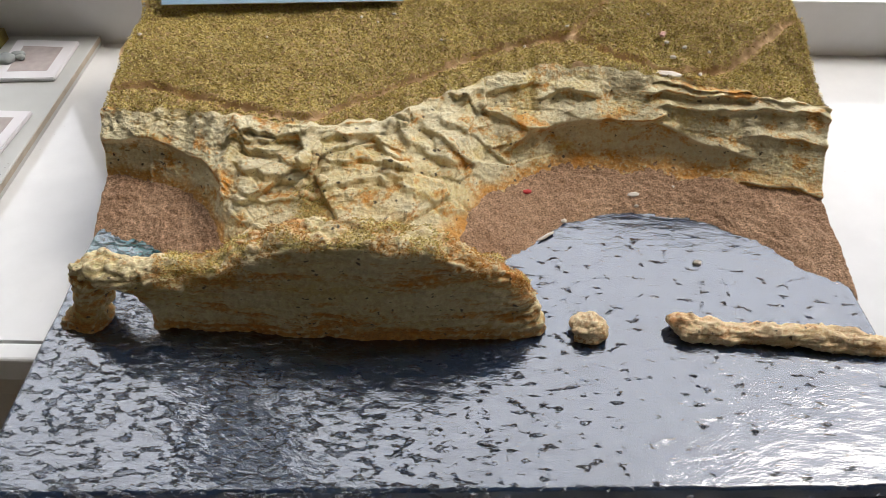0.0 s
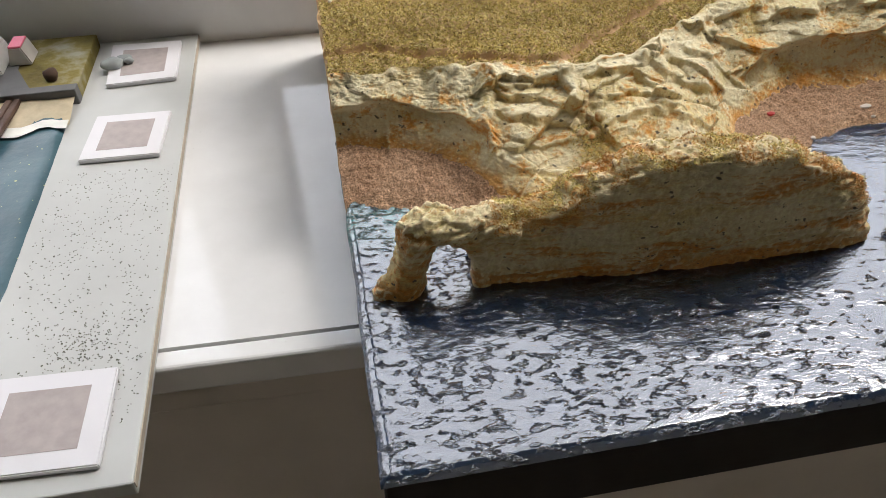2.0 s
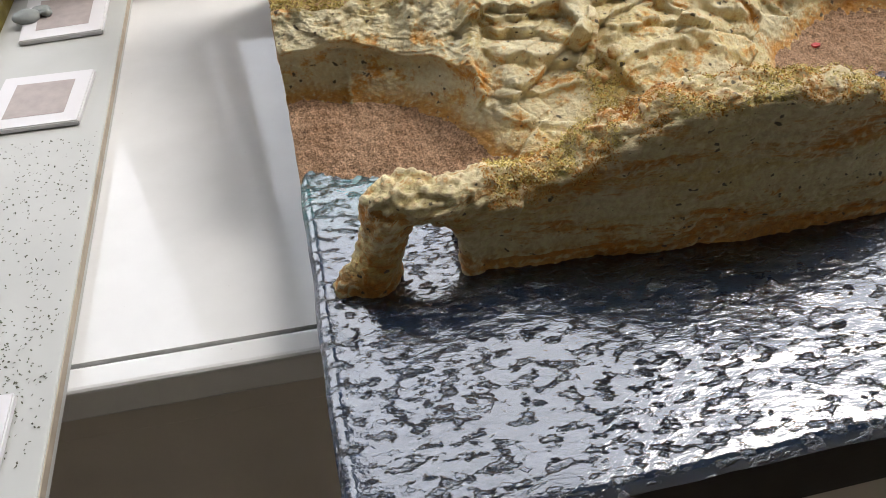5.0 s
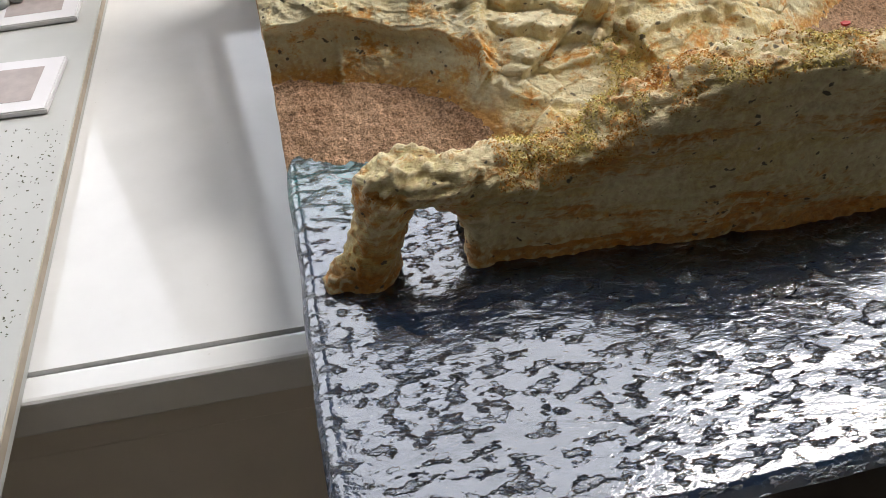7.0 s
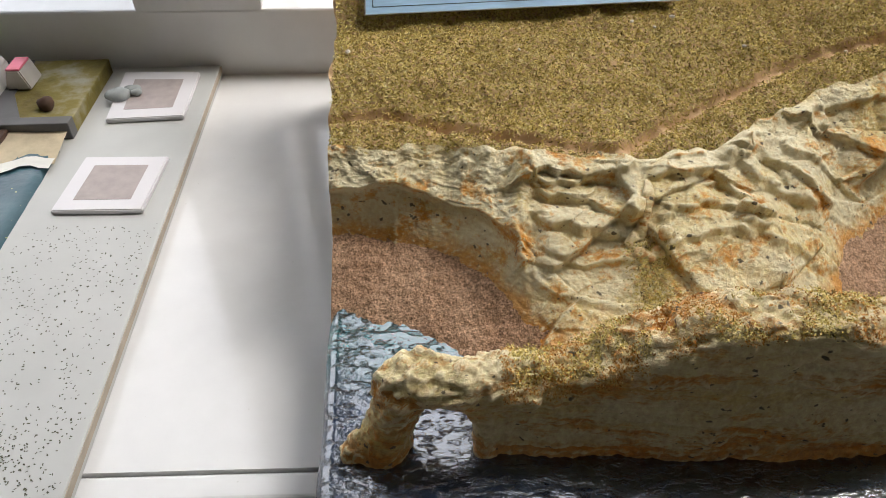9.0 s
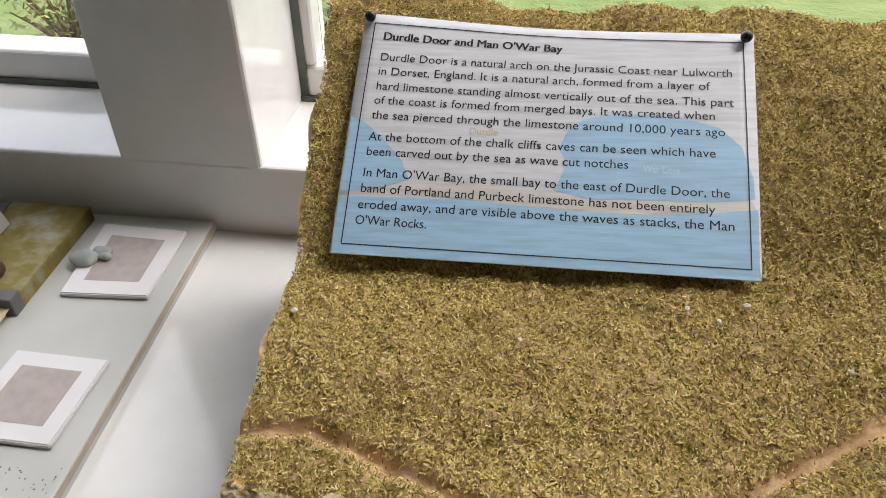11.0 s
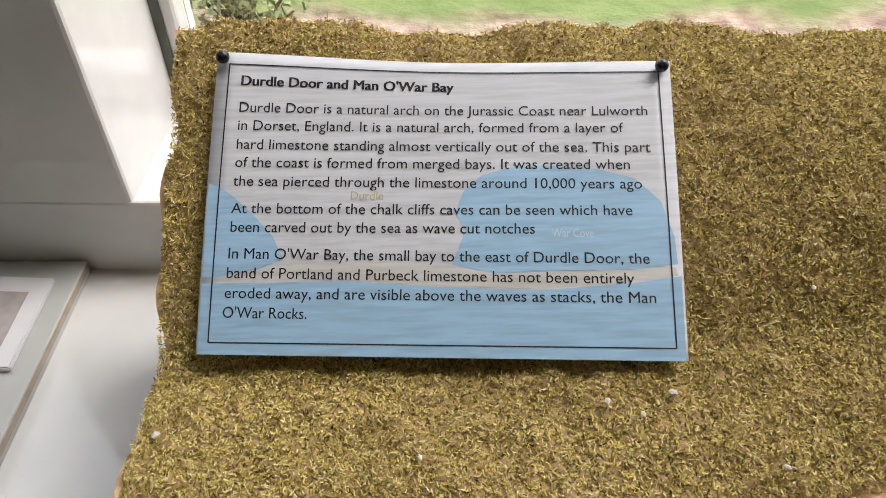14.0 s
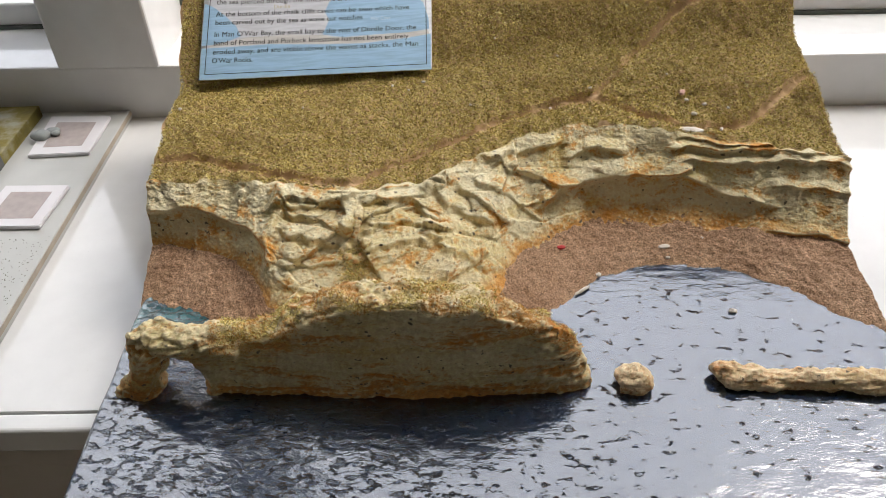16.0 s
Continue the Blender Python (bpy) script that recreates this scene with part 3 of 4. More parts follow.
# turf flakes, kept off the paths and the bare rim
many = 330000
tx, ty_ = rng.uniform(0, RIGHT + 0.16, many), rng.uniform(0, 1, many)
ty_ = top_y(tx) - 0.03 + ty_ * (BACK + 0.01 - top_y(tx))
p2 = np.stack([tx, ty_, 0 * tx], -1)
bare = 0.025 + 0.04 * np.clip((tx - 2.3) / 0.3, 0, 1) * np.clip((4.4 - tx) / 0.3, 0, 1)
dropped = fbm(p2, 5, 3, 4)
keep = (to_path(tx, ty_) > 0.045 + 0.025 * dropped + 0.012 * rng.normal(0, 1, many)) & (ty_ > top_y(tx) + bare * (0.3 + dropped * 1.2) - 0.02)
far_ = (ty_ - top_y(tx)) / (BACK - top_y(tx))
keep &= tx < RIGHT + 0.11 * (1 - 0.5 * far_) + 0.07 * np.sin(far_ * 9 + 1) * far_ + 0.005
keep &= tx > 0.03 * np.sin(17 * (ty_ - 2.8) / 2.6) * (ty_ - 2.8) / 2.6 - 0.01
tx, ty_ = tx[keep], ty_[keep]
base = np.stack([tx, ty_, hill(tx, ty_)], -1)
e = 0.01
up = np.stack([hill(tx, ty_) - hill(tx + e, ty_), hill(tx, ty_) - hill(tx, ty_ + e), np.full(len(tx), e)], -1)
up /= np.linalg.norm(up, axis=1, keepdims=True)
base += up * rng.uniform(0.0, 0.018, (len(tx), 1))
tagged(part("turf", flakes(base, up, 0.024, 0.006, 1.1), TURF, model, "olive green flock turf"), kind="stuff")

# beaches
def beach(x0, x1, shore, label):
    nu, nv = 240, 60
    bx, bv = np.meshgrid(np.linspace(x0, x1, nu), np.linspace(0, 1, nv), indexing="ij")
    y0, y1 = shore(bx) - 0.06, foot_y(bx) + 0.12
    by = y0 + (y1 - y0) * bv
    bz = WATER - 0.03 + 0.2 * np.clip(bv, 0, 1) ** 0.75
    p = np.stack([bx, by, bz], -1).reshape(-1, 3)
    p[:, 2] += 0.018 * fbm(p, 5, 4, 6) + 0.012 * fbm(p, 22, 4)
    part("beach", (p, grid_faces(nu, nv)), SAND, model, label, smooth=True)


beach(-0.005, 1.3, line([(-0.1, 2.17), (0.22, 2.05), (0.42, 1.97), (0.66, 1.82), (0.85, 1.66), (1.4, 1.45)], 0.05), "brown sand beach beside the arch")
beach(2.5, RIGHT + 0.01, line([(2.4, 1.5), (2.8, 1.58), (3.0, 1.74), (3.2, 1.91), (3.53, 2.19), (3.81, 2.3), (4.12, 2.32), (4.62, 2.22), (4.97, 1.96), (5.16, 1.68), (5.38, 1.5), (5.6, 1.45)], 0.06), "curved brown sand beach of the bay")


# headland with the arch: a wall of rock, a lintel and a leaning pillar, fused
def tube(bm, stops, sides=14):
    """A closed rock limb along stops of (x, y, z, half width in y, half width across)."""
    rings = []
    for i, (x, y, z, ry, rr) in enumerate(stops):
        a, c_ = stops[max(0, i - 1)], stops[min(len(stops) - 1, i + 1)]
        way = Vector((c_[0] - a[0], 0, c_[2] - a[2])).normalized()
        side = Vector((way.z, 0, -way.x))
        rings.append([bm.verts.new(Vector((x, y, z)) + side * rr * math.cos(k * 2 * math.pi / sides) + Vector((0, ry * math.sin(k * 2 * math.pi / sides), 0))) for k in range(sides)])
    for r, s in zip(rings, rings[1:]):
        for k in range(sides):
            bm.faces.new((r[k], r[(k + 1) % sides], s[(k + 1) % sides], s[k]))
    bm.faces.new(rings[0][::-1])
    bm.faces.new(rings[-1])


crest = line([(0.55, 0.98), (0.8, 0.98), (1.0, 0.95), (1.22, 1.0), (1.4, 1.13), (1.6, 1.22), (1.9, 1.27), (2.2, 1.27), (2.5, 1.22), (2.75, 1.12), (2.95, 1.02), (3.1, 0.9), (3.2, 0.74), (3.26, 0.5)], 0.05)
front = line([(0.5, 1.2), (1.2, 1.14), (2.2, 1.04), (3.0, 1.06), (3.3, 1.12)], 0.2)
thick = line([(0.5, 0.2), (0.9, 0.24), (1.3, 0.32), (1.8, 0.36), (2.4, 0.32), (2.9, 0.26), (3.26, 0.12)], 0.1)
skirt = line([(0.5, 0.02), (1.0, 0.05), (1.2, 0.3), (1.6, 0.4), (2.3, 0.35), (2.7, 0.12), (3.26, 0.02)], 0.1)
bm = bmesh.new()
rings = []
for x in np.linspace(0.72, 3.24, 60):
    zc, y0, th, sk = float(crest(x)), float(front(x)), float(thick(x)), float(skirt(x))
    low = 0.4 + (0.1 * (1 - (x - 0.72) / 0.1) if x < 0.82 else 0)
    h = zc - low
    prof = [(y0, low), (y0 + 0.01, low + h * 0.35), (y0 + 0.03, low + h * 0.7), (y0 + 0.06, zc - 0.03), (y0 + 0.1, zc), (y0 + th - 0.04, zc - 0.01), (y0 + th + 0.02, zc - 0.07), (y0 + th + 0.05 + sk * 0.5, low + h * 0.5), (y0 + th + 0.08 + sk, low)]
    rings.append([bm.verts.new((x, y, z)) for y, z in prof])
for r, s in zip(rings, rings[1:]):
    for k in range(len(r)):
        bm.faces.new((r[k], s[k], s[(k + 1) % len(r)], r[(k + 1) % len(r)]))
bm.faces.new(rings[0])
bm.faces.new(rings[-1][::-1])
tube(bm, [(0.28, 1.24, 0.4, 0.12, 0.145), (0.29, 1.24, 0.5, 0.12, 0.135), (0.32, 1.25, 0.62, 0.12, 0.115), (0.36, 1.26, 0.76, 0.13, 0.135), (0.395, 1.27, 0.88, 0.14, 0.145), (0.46, 1.27, 0.91, 0.14, 0.12), (0.57, 1.27, 0.905, 0.14, 0.11), (0.72, 1.28, 0.88, 0.13, 0.12), (0.95, 1.29, 0.82, 0.12, 0.16)])
tube(bm, [(0.12, 1.22, 0.42, 0.06, 0.045), (0.14, 1.22, 0.5, 0.08, 0.06), (0.17, 1.23, 0.55, 0.07, 0.05), (0.24, 1.23, 0.5, 0.09, 0.06), (0.34, 1.23, 0.45, 0.1, 0.05)])
tube(bm, [(0.755, 1.25, 0.4, 0.1, 0.05), (0.755, 1.25, 0.55, 0.1, 0.06), (0.745, 1.26, 0.7, 0.1, 0.08), (0.71, 1.27, 0.82, 0.1, 0.1)])
bmesh.ops.recalc_face_normals(bm, faces=bm.faces)
rough_me = bpy.data.meshes.new("rough")
bm.to_mesh(rough_me)
bm.free()


def fused(rough_me, voxel):
    """Fuse overlapping solids into one skin and return its points and quads."""
    ob = new("rough", rough_me)
    mod = ob.modifiers.new("fuse", "REMESH")
    mod.mode, mod.voxel_size = "VOXEL", voxel
    me = bpy.data.meshes.new_from_object(ob.evaluated_get(bpy.context.evaluated_depsgraph_get()))
    pts = np.empty(len(me.vertices) * 3, np.float32)
    nrm = np.empty(len(me.vertices) * 3, np.float32)
    me.vertices.foreach_get("co", pts)
    me.vertex_normals.foreach_get("vector", nrm)
    faces = np.array([p.vertices[:] for p in me.polygons if len(p.vertices) == 4])
    bpy.data.objects.remove(ob)
    bpy.data.meshes.remove(me)
    bpy.data.meshes.remove(rough_me)
    return pts.reshape(-1, 3).astype(float), nrm.reshape(-1, 3).astype(float), faces


hp_, hn_, hf_ = fused(rough_me, 0.0125)
bands = hp_[:, 2] * 1.0 - 0.09 * hp_[:, 0] + 0.03 * fbm(hp_ * (0.4, 1, 1), 3, 3)
layer = np.abs(((bands * 8) % 1) - 0.5) * 2
thin = np.abs(((bands * 21 + 0.3) % 1) - 0.5) * 2
flat = np.clip(1 - np.abs(hn_[:, 2]) * 1.4, 0, 1)
move = 0.03 * fbm(hp_ * (0.6, 1, 1), 4.5, 5) + 0.011 * fbm(hp_, 22, 4) - (0.02 * np.clip(1 - layer / 0.35, 0, 1) + 0.004 * np.clip(1 - thin / 0.4, 0, 1)) * np.clip(0.5 + 1.5 * fbm(hp_ * (0.5, 1, 1), 3, 2, 21), 0, 1) * flat
move += (1 - flat) * (0.035 * fbm(hp_, 9, 5, 3) + 0.014 * fbm(hp_, 30, 3, 7) - 0.01)
hp_ = hp_ + hn_ * move[:, None]
part("headland", (hp_, hf_), HEAD, model, "ochre banded plaster headland pierced by a rock arch", smooth=True)

# turf along the headland's crest and in a gully of the cliff
pick = np.where((hn_[:, 2] > 0.6) & (hp_[:, 0] > 0.85) & (hp_[:, 2] > 0.8) & (fbm(hp_, 5, 3, 5) + 0.3 * fbm(hp_, 25, 2, 1) > np.where(hp_[:, 0] < 1.55, -0.1, 0.16)))[0]
pick = rng.choice(pick, 6500)
at = hp_[pick] + rng.normal(0, 0.008, (6500, 3)) + hn_[pick] * 0.008
g = 3500
gx = 1.66 + rng.normal(0, 0.055, g)
gy = rng.uniform(1.6, 2.12, g)
near = ((cp[None, ::7, 0] - gx[:, None]) ** 2 + (cp[None, ::7, 1] - gy[:, None]) ** 2).argmin(1) * 7
at = np.concatenate([at, cp[near] + rng.normal(0, 0.012, (g, 3)) + (0, 0, 0.01)])
tagged(part("turf", flakes(at, np.tile((0, -0.2, 1.0), (len(at), 1)), 0.014, 0.0055, 1.0), TURF, model, "olive green flock turf"), kind="stuff")

rim = np.where((hn_[:, 2] > 0.15) & (hp_[:, 0] > 0.8) & (hp_[:, 2] > 0.75) & (hp_[:, 2] > crest(hp_[:, 0]) - 0.1) & (fbm(hp_, 7, 3, 8) > -0.05))[0]
rim = rng.choice(rim, 14000)
tagged(part("crumble", flakes(hp_[rim] + rng.normal(0, 0.005, (14000, 3)) + hn_[rim] * 0.004, hn_[rim], 0.011, 0.006, 1.0), RUST, model, "rust orange crumbs along the crest"), kind="stuff")


# a thin rock spur with a knob at its foot, on the cliff above the gully
def ground(x, y):
    return cp[((cp[:, 0] - x) ** 2 + (cp[:, 1] - y) ** 2).argmin()]


stops = []
for x, y, r in ((1.56, 2.1, 0.02), (1.6, 2.14, 0.03), (1.65, 2.18, 0.03), (1.68, 2.25, 0.032), (1.7, 2.32, 0.035), (1.71, 2.38, 0.02)):
    q = ground(x, y)
    stops.append((x, q[1], q[2] + 0.015, r * 1.3, r))
bm = bmesh.new()
tube(bm, stops, 10)
for x, y in ((1.62, 2.05), (1.67, 2.04), (1.72, 2.06), (1.75, 2.1)):
    q = ground(x, y)
    bmesh.ops.create_icosphere(bm, subdivisions=2, radius=0.04, matrix=Matrix.Translation((x, q[1], q[2] + 0.005)))
bmesh.ops.recalc_face_normals(bm, faces=bm.faces)
rough_me = bpy.data.meshes.new("rough")
bm.to_mesh(rough_me)
bm.free()
q, n_, f_ = fused(rough_me, 0.009)
q = q + n_ * (0.012 * fbm(q, 20, 4))[:, None]
part("rock_spur", (q, f_), HEAD, model, "thin orange rock spur on the cliff", smooth=True)


# sea rock and reef
def boulder(name, stops, label, amount):
    bm = bmesh.new()
    tube(bm, stops)
    me = bpy.data.meshes.new("rough")
    bmesh.ops.recalc_face_normals(bm, faces=bm.faces)
    bm.to_mesh(me)
    bm.free()
    p, n, f_ = fused(me, 0.012)
    p = p + n * (amount * fbm(p * (0.6, 1, 1), 9, 5, 2) + 0.016 * fbm(p * (0.4, 1, 1), 28, 4) + 0.006 * fbm(p, 60, 3))[:, None]
    part(name, (p, f_), REEF, model, label, smooth=True)


boulder("sea_rock", [(3.44, 1.1, 0.5, 0.06, 0.05), (3.48, 1.1, 0.52, 0.1, 0.09), (3.54, 1.11, 0.53, 0.11, 0.11), (3.6, 1.11, 0.52, 0.09, 0.08), (3.63, 1.11, 0.5, 0.05, 0.04)], "small tan rock standing in the sea", 0.03)
boulder("reef", [(4.08, 1.13, 0.52, 0.05, 0.05), (4.13, 1.12, 0.53, 0.09, 0.08), (4.4, 1.08, 0.52, 0.085, 0.06), (4.7, 1.05, 0.53, 0.08, 0.075), (5.0, 1.02, 0.53, 0.09, 0.07), (5.3, 0.98, 0.52, 0.08, 0.07), (5.43, 0.96, 0.51, 0.06, 0.05)], "long low tan reef lying in the sea", 0.03)

# white chips and a red fleck
CHIP = plain("white_chip", (0.72, 0.66, 0.6), 0.7, 0.1, 90)
REDF = plain("red_fleck", (0.6, 0.03, 0.03), 0.5, 0.2, 90)
PINK = plain("pink_chip", (0.6, 0.36, 0.3), 0.7, 0.15, 90)


def chip(x, y, z, sx, sy, sz, turn=0.0, mat=None):
    bm = bmesh.new()
    bmesh.ops.create_icosphere(bm, subdivisions=1, radius=0.5)
    for v in bm.verts:
        v.co = Vector((v.co.x * sx, v.co.y * sy, v.co.z * sz)) * (1 + 0.25 * noise.noise(v.co * 3 + Vector((x, y, 0)) * 5))
    bmesh.ops.rotate(bm, matrix=Matrix.Rotation(turn, 3, "Z"), verts=bm.verts)
    bmesh.ops.translate(bm, vec=(x, y, z), verts=bm.verts)
    part("chip", bm, mat or CHIP, model)


for x, y, s in ((0.09, 3.72, 0.045), (1.94, 3.77, 0.04), (2.21, 3.8, 0.045), (1.18, 3.57, 0.03), (2.6, 3.5, 0.035), (2.08, 3.72, 0.03), (3.28, 3.5, 0.04), (3.63, 3.62, 0.04), (4.45, 3.3, 0.06), (4.63, 3.12, 0.045), (4.42, 3.45, 0.05), (4.56, 3.4, 0.05), (4.75, 3.35, 0.04), (3.85, 4.38, 0.04), (3.82, 4.62, 0.045), (4.3, 3.7, 0.03), (2.86, 4.18, 0.03), (3.4, 4.0, 0.03), (1.5, 4.0, 0.0)):
    if s:
        chip(x, y, float(hill(np.array([x]), np.array([y]))[0]) + 0.036, s, s * 0.7, s * 0.6, x * 7)
chip(4.38, 3.13, float(hill(np.array([4.38]), np.array([3.13]))[0]) + 0.04, 0.24, 0.09, 0.03, -0.25)
chip(4.4, 3.52, float(hill(np.array([4.4]), np.array([3.52]))[0]) + 0.04, 0.1, 0.05, 0.05, 0.9, PINK)
chip(3.25, 2.4, 0.615, 0.08, 0.05, 0.03, 0.2, REDF)
chip(3.36, 2.02, 0.5, 0.2, 0.03, 0.03, 0.62)
chip(3.52, 2.2, 0.49, 0.055, 0.045, 0.035)
chip(4.42, 1.75, 0.49, 0.07, 0.05, 0.04)
chip(4.1, 2.45, 0.548, 0.12, 0.06, 0.025, 0.2)
chip(4.4, 2.5, 0.575, 0.06, 0.04, 0.03)
chip(4.1, 2.34, 0.52, 0.04, 0.03, 0.03)

# ---- information card pinned to the hillside ----
def ribbed(name, colour, rough):
    """Laid card: fine uneven ribs across the sheet."""
    m, nt, b = material(name, rough)
    low, high = tuple(c * 0.9 for c in colour), tuple(min(1, c * 1.05) for c in colour)
    ribs = noise_node(nt, 420, 3, 0.6, (0.05, 1, 1), (0, 0, 0.055))
    nt.links.new(ramp(nt, ribs, [(0.35, low), (0.6, high)]), b.inputs["Base Color"])
    bump(nt, b, ribs, 0.25, 0.0004)
    return m


PAPER = ribbed("matt_card", (0.68, 0.69, 0.74), 0.55)
BLUE = ribbed("pale_blue_print", (0.37, 0.58, 0.79), 0.55)
CREAM = ribbed("cream_print", (0.68, 0.66, 0.64), 0.55)
INK = plain("black_ink", (0.012, 0.012, 0.016), 0.5, 0.2, 50, 0)
FAINT = plain("faint_print", (0.62, 0.55, 0.36), 0.55, 0.05, 50, 0)
FAINTB = plain("faint_blue_print", (0.55, 0.68, 0.8), 0.55, 0.05, 50, 0)
BEAD = plain("black_plastic", (0.01, 0.01, 0.011), 0.25, 0.1, 50, 0)
TL, TR, BL, BR = (np.array(v) for v in ((0.24, 5.19, 2.153), (2.329, 5.072, 2.159), (0.199, 4.057, 1.328), (2.288, 3.907, 1.44)))


def on_card(s, t, lift=0.0):
    """A place on the card: s to the right, t upwards, 0 to 1. The sheet bows a little between its pins."""
    p = (BL * (1 - s) + BR * s) * (1 - t) + (TL * (1 - s) + TR * s) * t
    n = np.cross(BR - BL, TL - BL)
    n /= np.linalg.norm(n)
    bow = 0.012 * math.sin(math.pi * t) * (1 - 0.3 * s) - 0.02 * math.sin(math.pi * s) * t
    sag = 0.022 * math.sin(math.pi * s) ** 2 * t ** 8
    return p + n * (bow + lift) - (TL - BL) * sag / 1.4


def sheet(outline, lift, cuts=0):
    """A flat printed shape on the card, from its outline in s and t."""
    bm = bmesh.new()
    bm.faces.new([bm.verts.new((s, t, 0)) for s, t in outline])
    if cuts:
        for axis in range(2):
            for k in range(1, cuts):
                no, at = [0, 0, 0], [0, 0, 0]
                no[axis], at[axis] = 1, k / cuts
                bmesh.ops.bisect_plane(bm, geom=bm.verts[:] + bm.edges[:] + bm.faces[:], plane_co=at, plane_no=no)
    for v in bm.verts:
        v.co = Vector(on_card(v.co.x, v.co.y, lift))
    return bm


card = thing("information_card", 1.2, 4.5, 1.6, "white and pale blue printed card pinned to the green hillside", "card")
bm = bmesh.new()
cells_ = 24
lower = [[bm.verts.new(on_card(i / cells_, j / cells_, -0.012)) for j in range(cells_ + 1)] for i in range(cells_ + 1)]
upper = [[bm.verts.new(on_card(i / cells_, j / cells_, 0)) for j in range(cells_ + 1)] for i in range(cells_ + 1)]
for i in range(cells_):
    for j in range(cells_):
        bm.faces.new((upper[i][j], upper[i + 1][j], upper[i + 1][j + 1], upper[i][j + 1]))
        bm.faces.new((lower[i][j], lower[i][j + 1], lower[i + 1][j + 1], lower[i + 1][j]))
for i in range(cells_):
    for a, b_ in (((i, 0), (i + 1, 0)), ((i + 1, cells_), (i, cells_)), ((0, i + 1), (0, i)), ((cells_, i), (cells_, i + 1))):
        bm.faces.new((lower[a[0]][a[1]], lower[b_[0]][b_[1]], upper[b_[0]][b_[1]], upper[a[0]][a[1]]))
part("paper", bm, PAPER, card, smooth=True)
part("map_print", sheet([(0.004, False), (0.996, False), (0.996, 0.262), (0.9, 0.238), (0.71, 0.212), (0.52, 0.218), (0.3, 0.235), (0.2, 0.228), (0.004, 0.22)], 0.0014, 20), BLUE, card, "pale blue printed sea")
part("map_print", sheet([(0.53, 0.29), (0.54, 0.33), (0.557, 0.4), (0.535, 0.46), (0.553, 0.534), (0.59, 0.586), (0.65, 0.614), (0.74, 0.622), (0.836, 0.611), (0.912, 0.581), (0.964, 0.504), (0.987, 0.385), (0.99, 0.3), (0.9, 0.28), (0.75, 0.275), (0.62, 0.265)], 0.0014, 20), BLUE, card, "pale blue printed bay")
part("map_print", sheet([(0.004, 0.545), (0.03, 0.53), (0.054, 0.508), (0.102, 0.447), (0.15, 0.373), (0.174, 0.3), (0.122, 0.268), (0.0425, 0.243), (0.004, 0.24)], 0.0014, 20), BLUE, card, "pale blue printed inlet")
part("map_print", sheet([(0.02, 0.232), (0.3, 0.238), (0.52, 0.222), (0.71, 0.216), (0.99, 0.262), (0.985, 0.29), (0.75, 0.27), (0.62, 0.26), (0.53, 0.285), (0.4, 0.3), (0.2, 0.29), (0.12, 0.262)], 0.0008, 20), CREAM, card, "cream printed shore")
W, HGT = 2.1, 1.47


def rule(s0, t0, s1, t1, wide):
    dx, dy = (s1 - s0) * W, (t1 - t0) * HGT
    k = wide / math.hypot(dx, dy) / 2
    ox, oy = -dy * k / W, dx * k / HGT
    return sheet([(s0 + ox, t0 + oy), (s0 - ox, t0 - oy), (s1 - ox, t1 - oy), (s1 + ox, t1 + oy)], 0.0026, 20)


for a in ((0.028, 0.958, 0.974, 0.959), (0.974, 0.959, 0.978, 0.038), (0.978, 0.038, 0.026, 0.037), (0.026, 0.037, 0.028, 0.958)):
    part("border_line", rule(*a, 0.006), INK, card, "thin black border line")


def lettering(words, s0, t0, s1, t1, size, mat):
    """One line of print on the card from (s0, t0) to (s1, t1), on its baseline."""
    cu = bpy.data.curves.new("letters", "FONT")
    cu.body, cu.size, cu.resolution_u = words, 1.0, 3
    ob = new("letters", cu)
    me = bpy.data.meshes.new_from_object(ob.evaluated_get(bpy.context.evaluated_depsgraph_get()))
    bpy.data.objects.remove(ob)
    bm = bmesh.new()
    bm.from_mesh(me)
    bpy.data.meshes.remove(me)
    wide = max(v.co.x for v in bm.verts)
    for v in bm.verts:
        k = v.co.x / wide
        v.co = Vector(on_card(s0 + (s1 - s0) * k, t0 + (t1 - t0) * k + v.co.y * size / HGT, 0.0026))
    part("text_line", bm, mat, card)


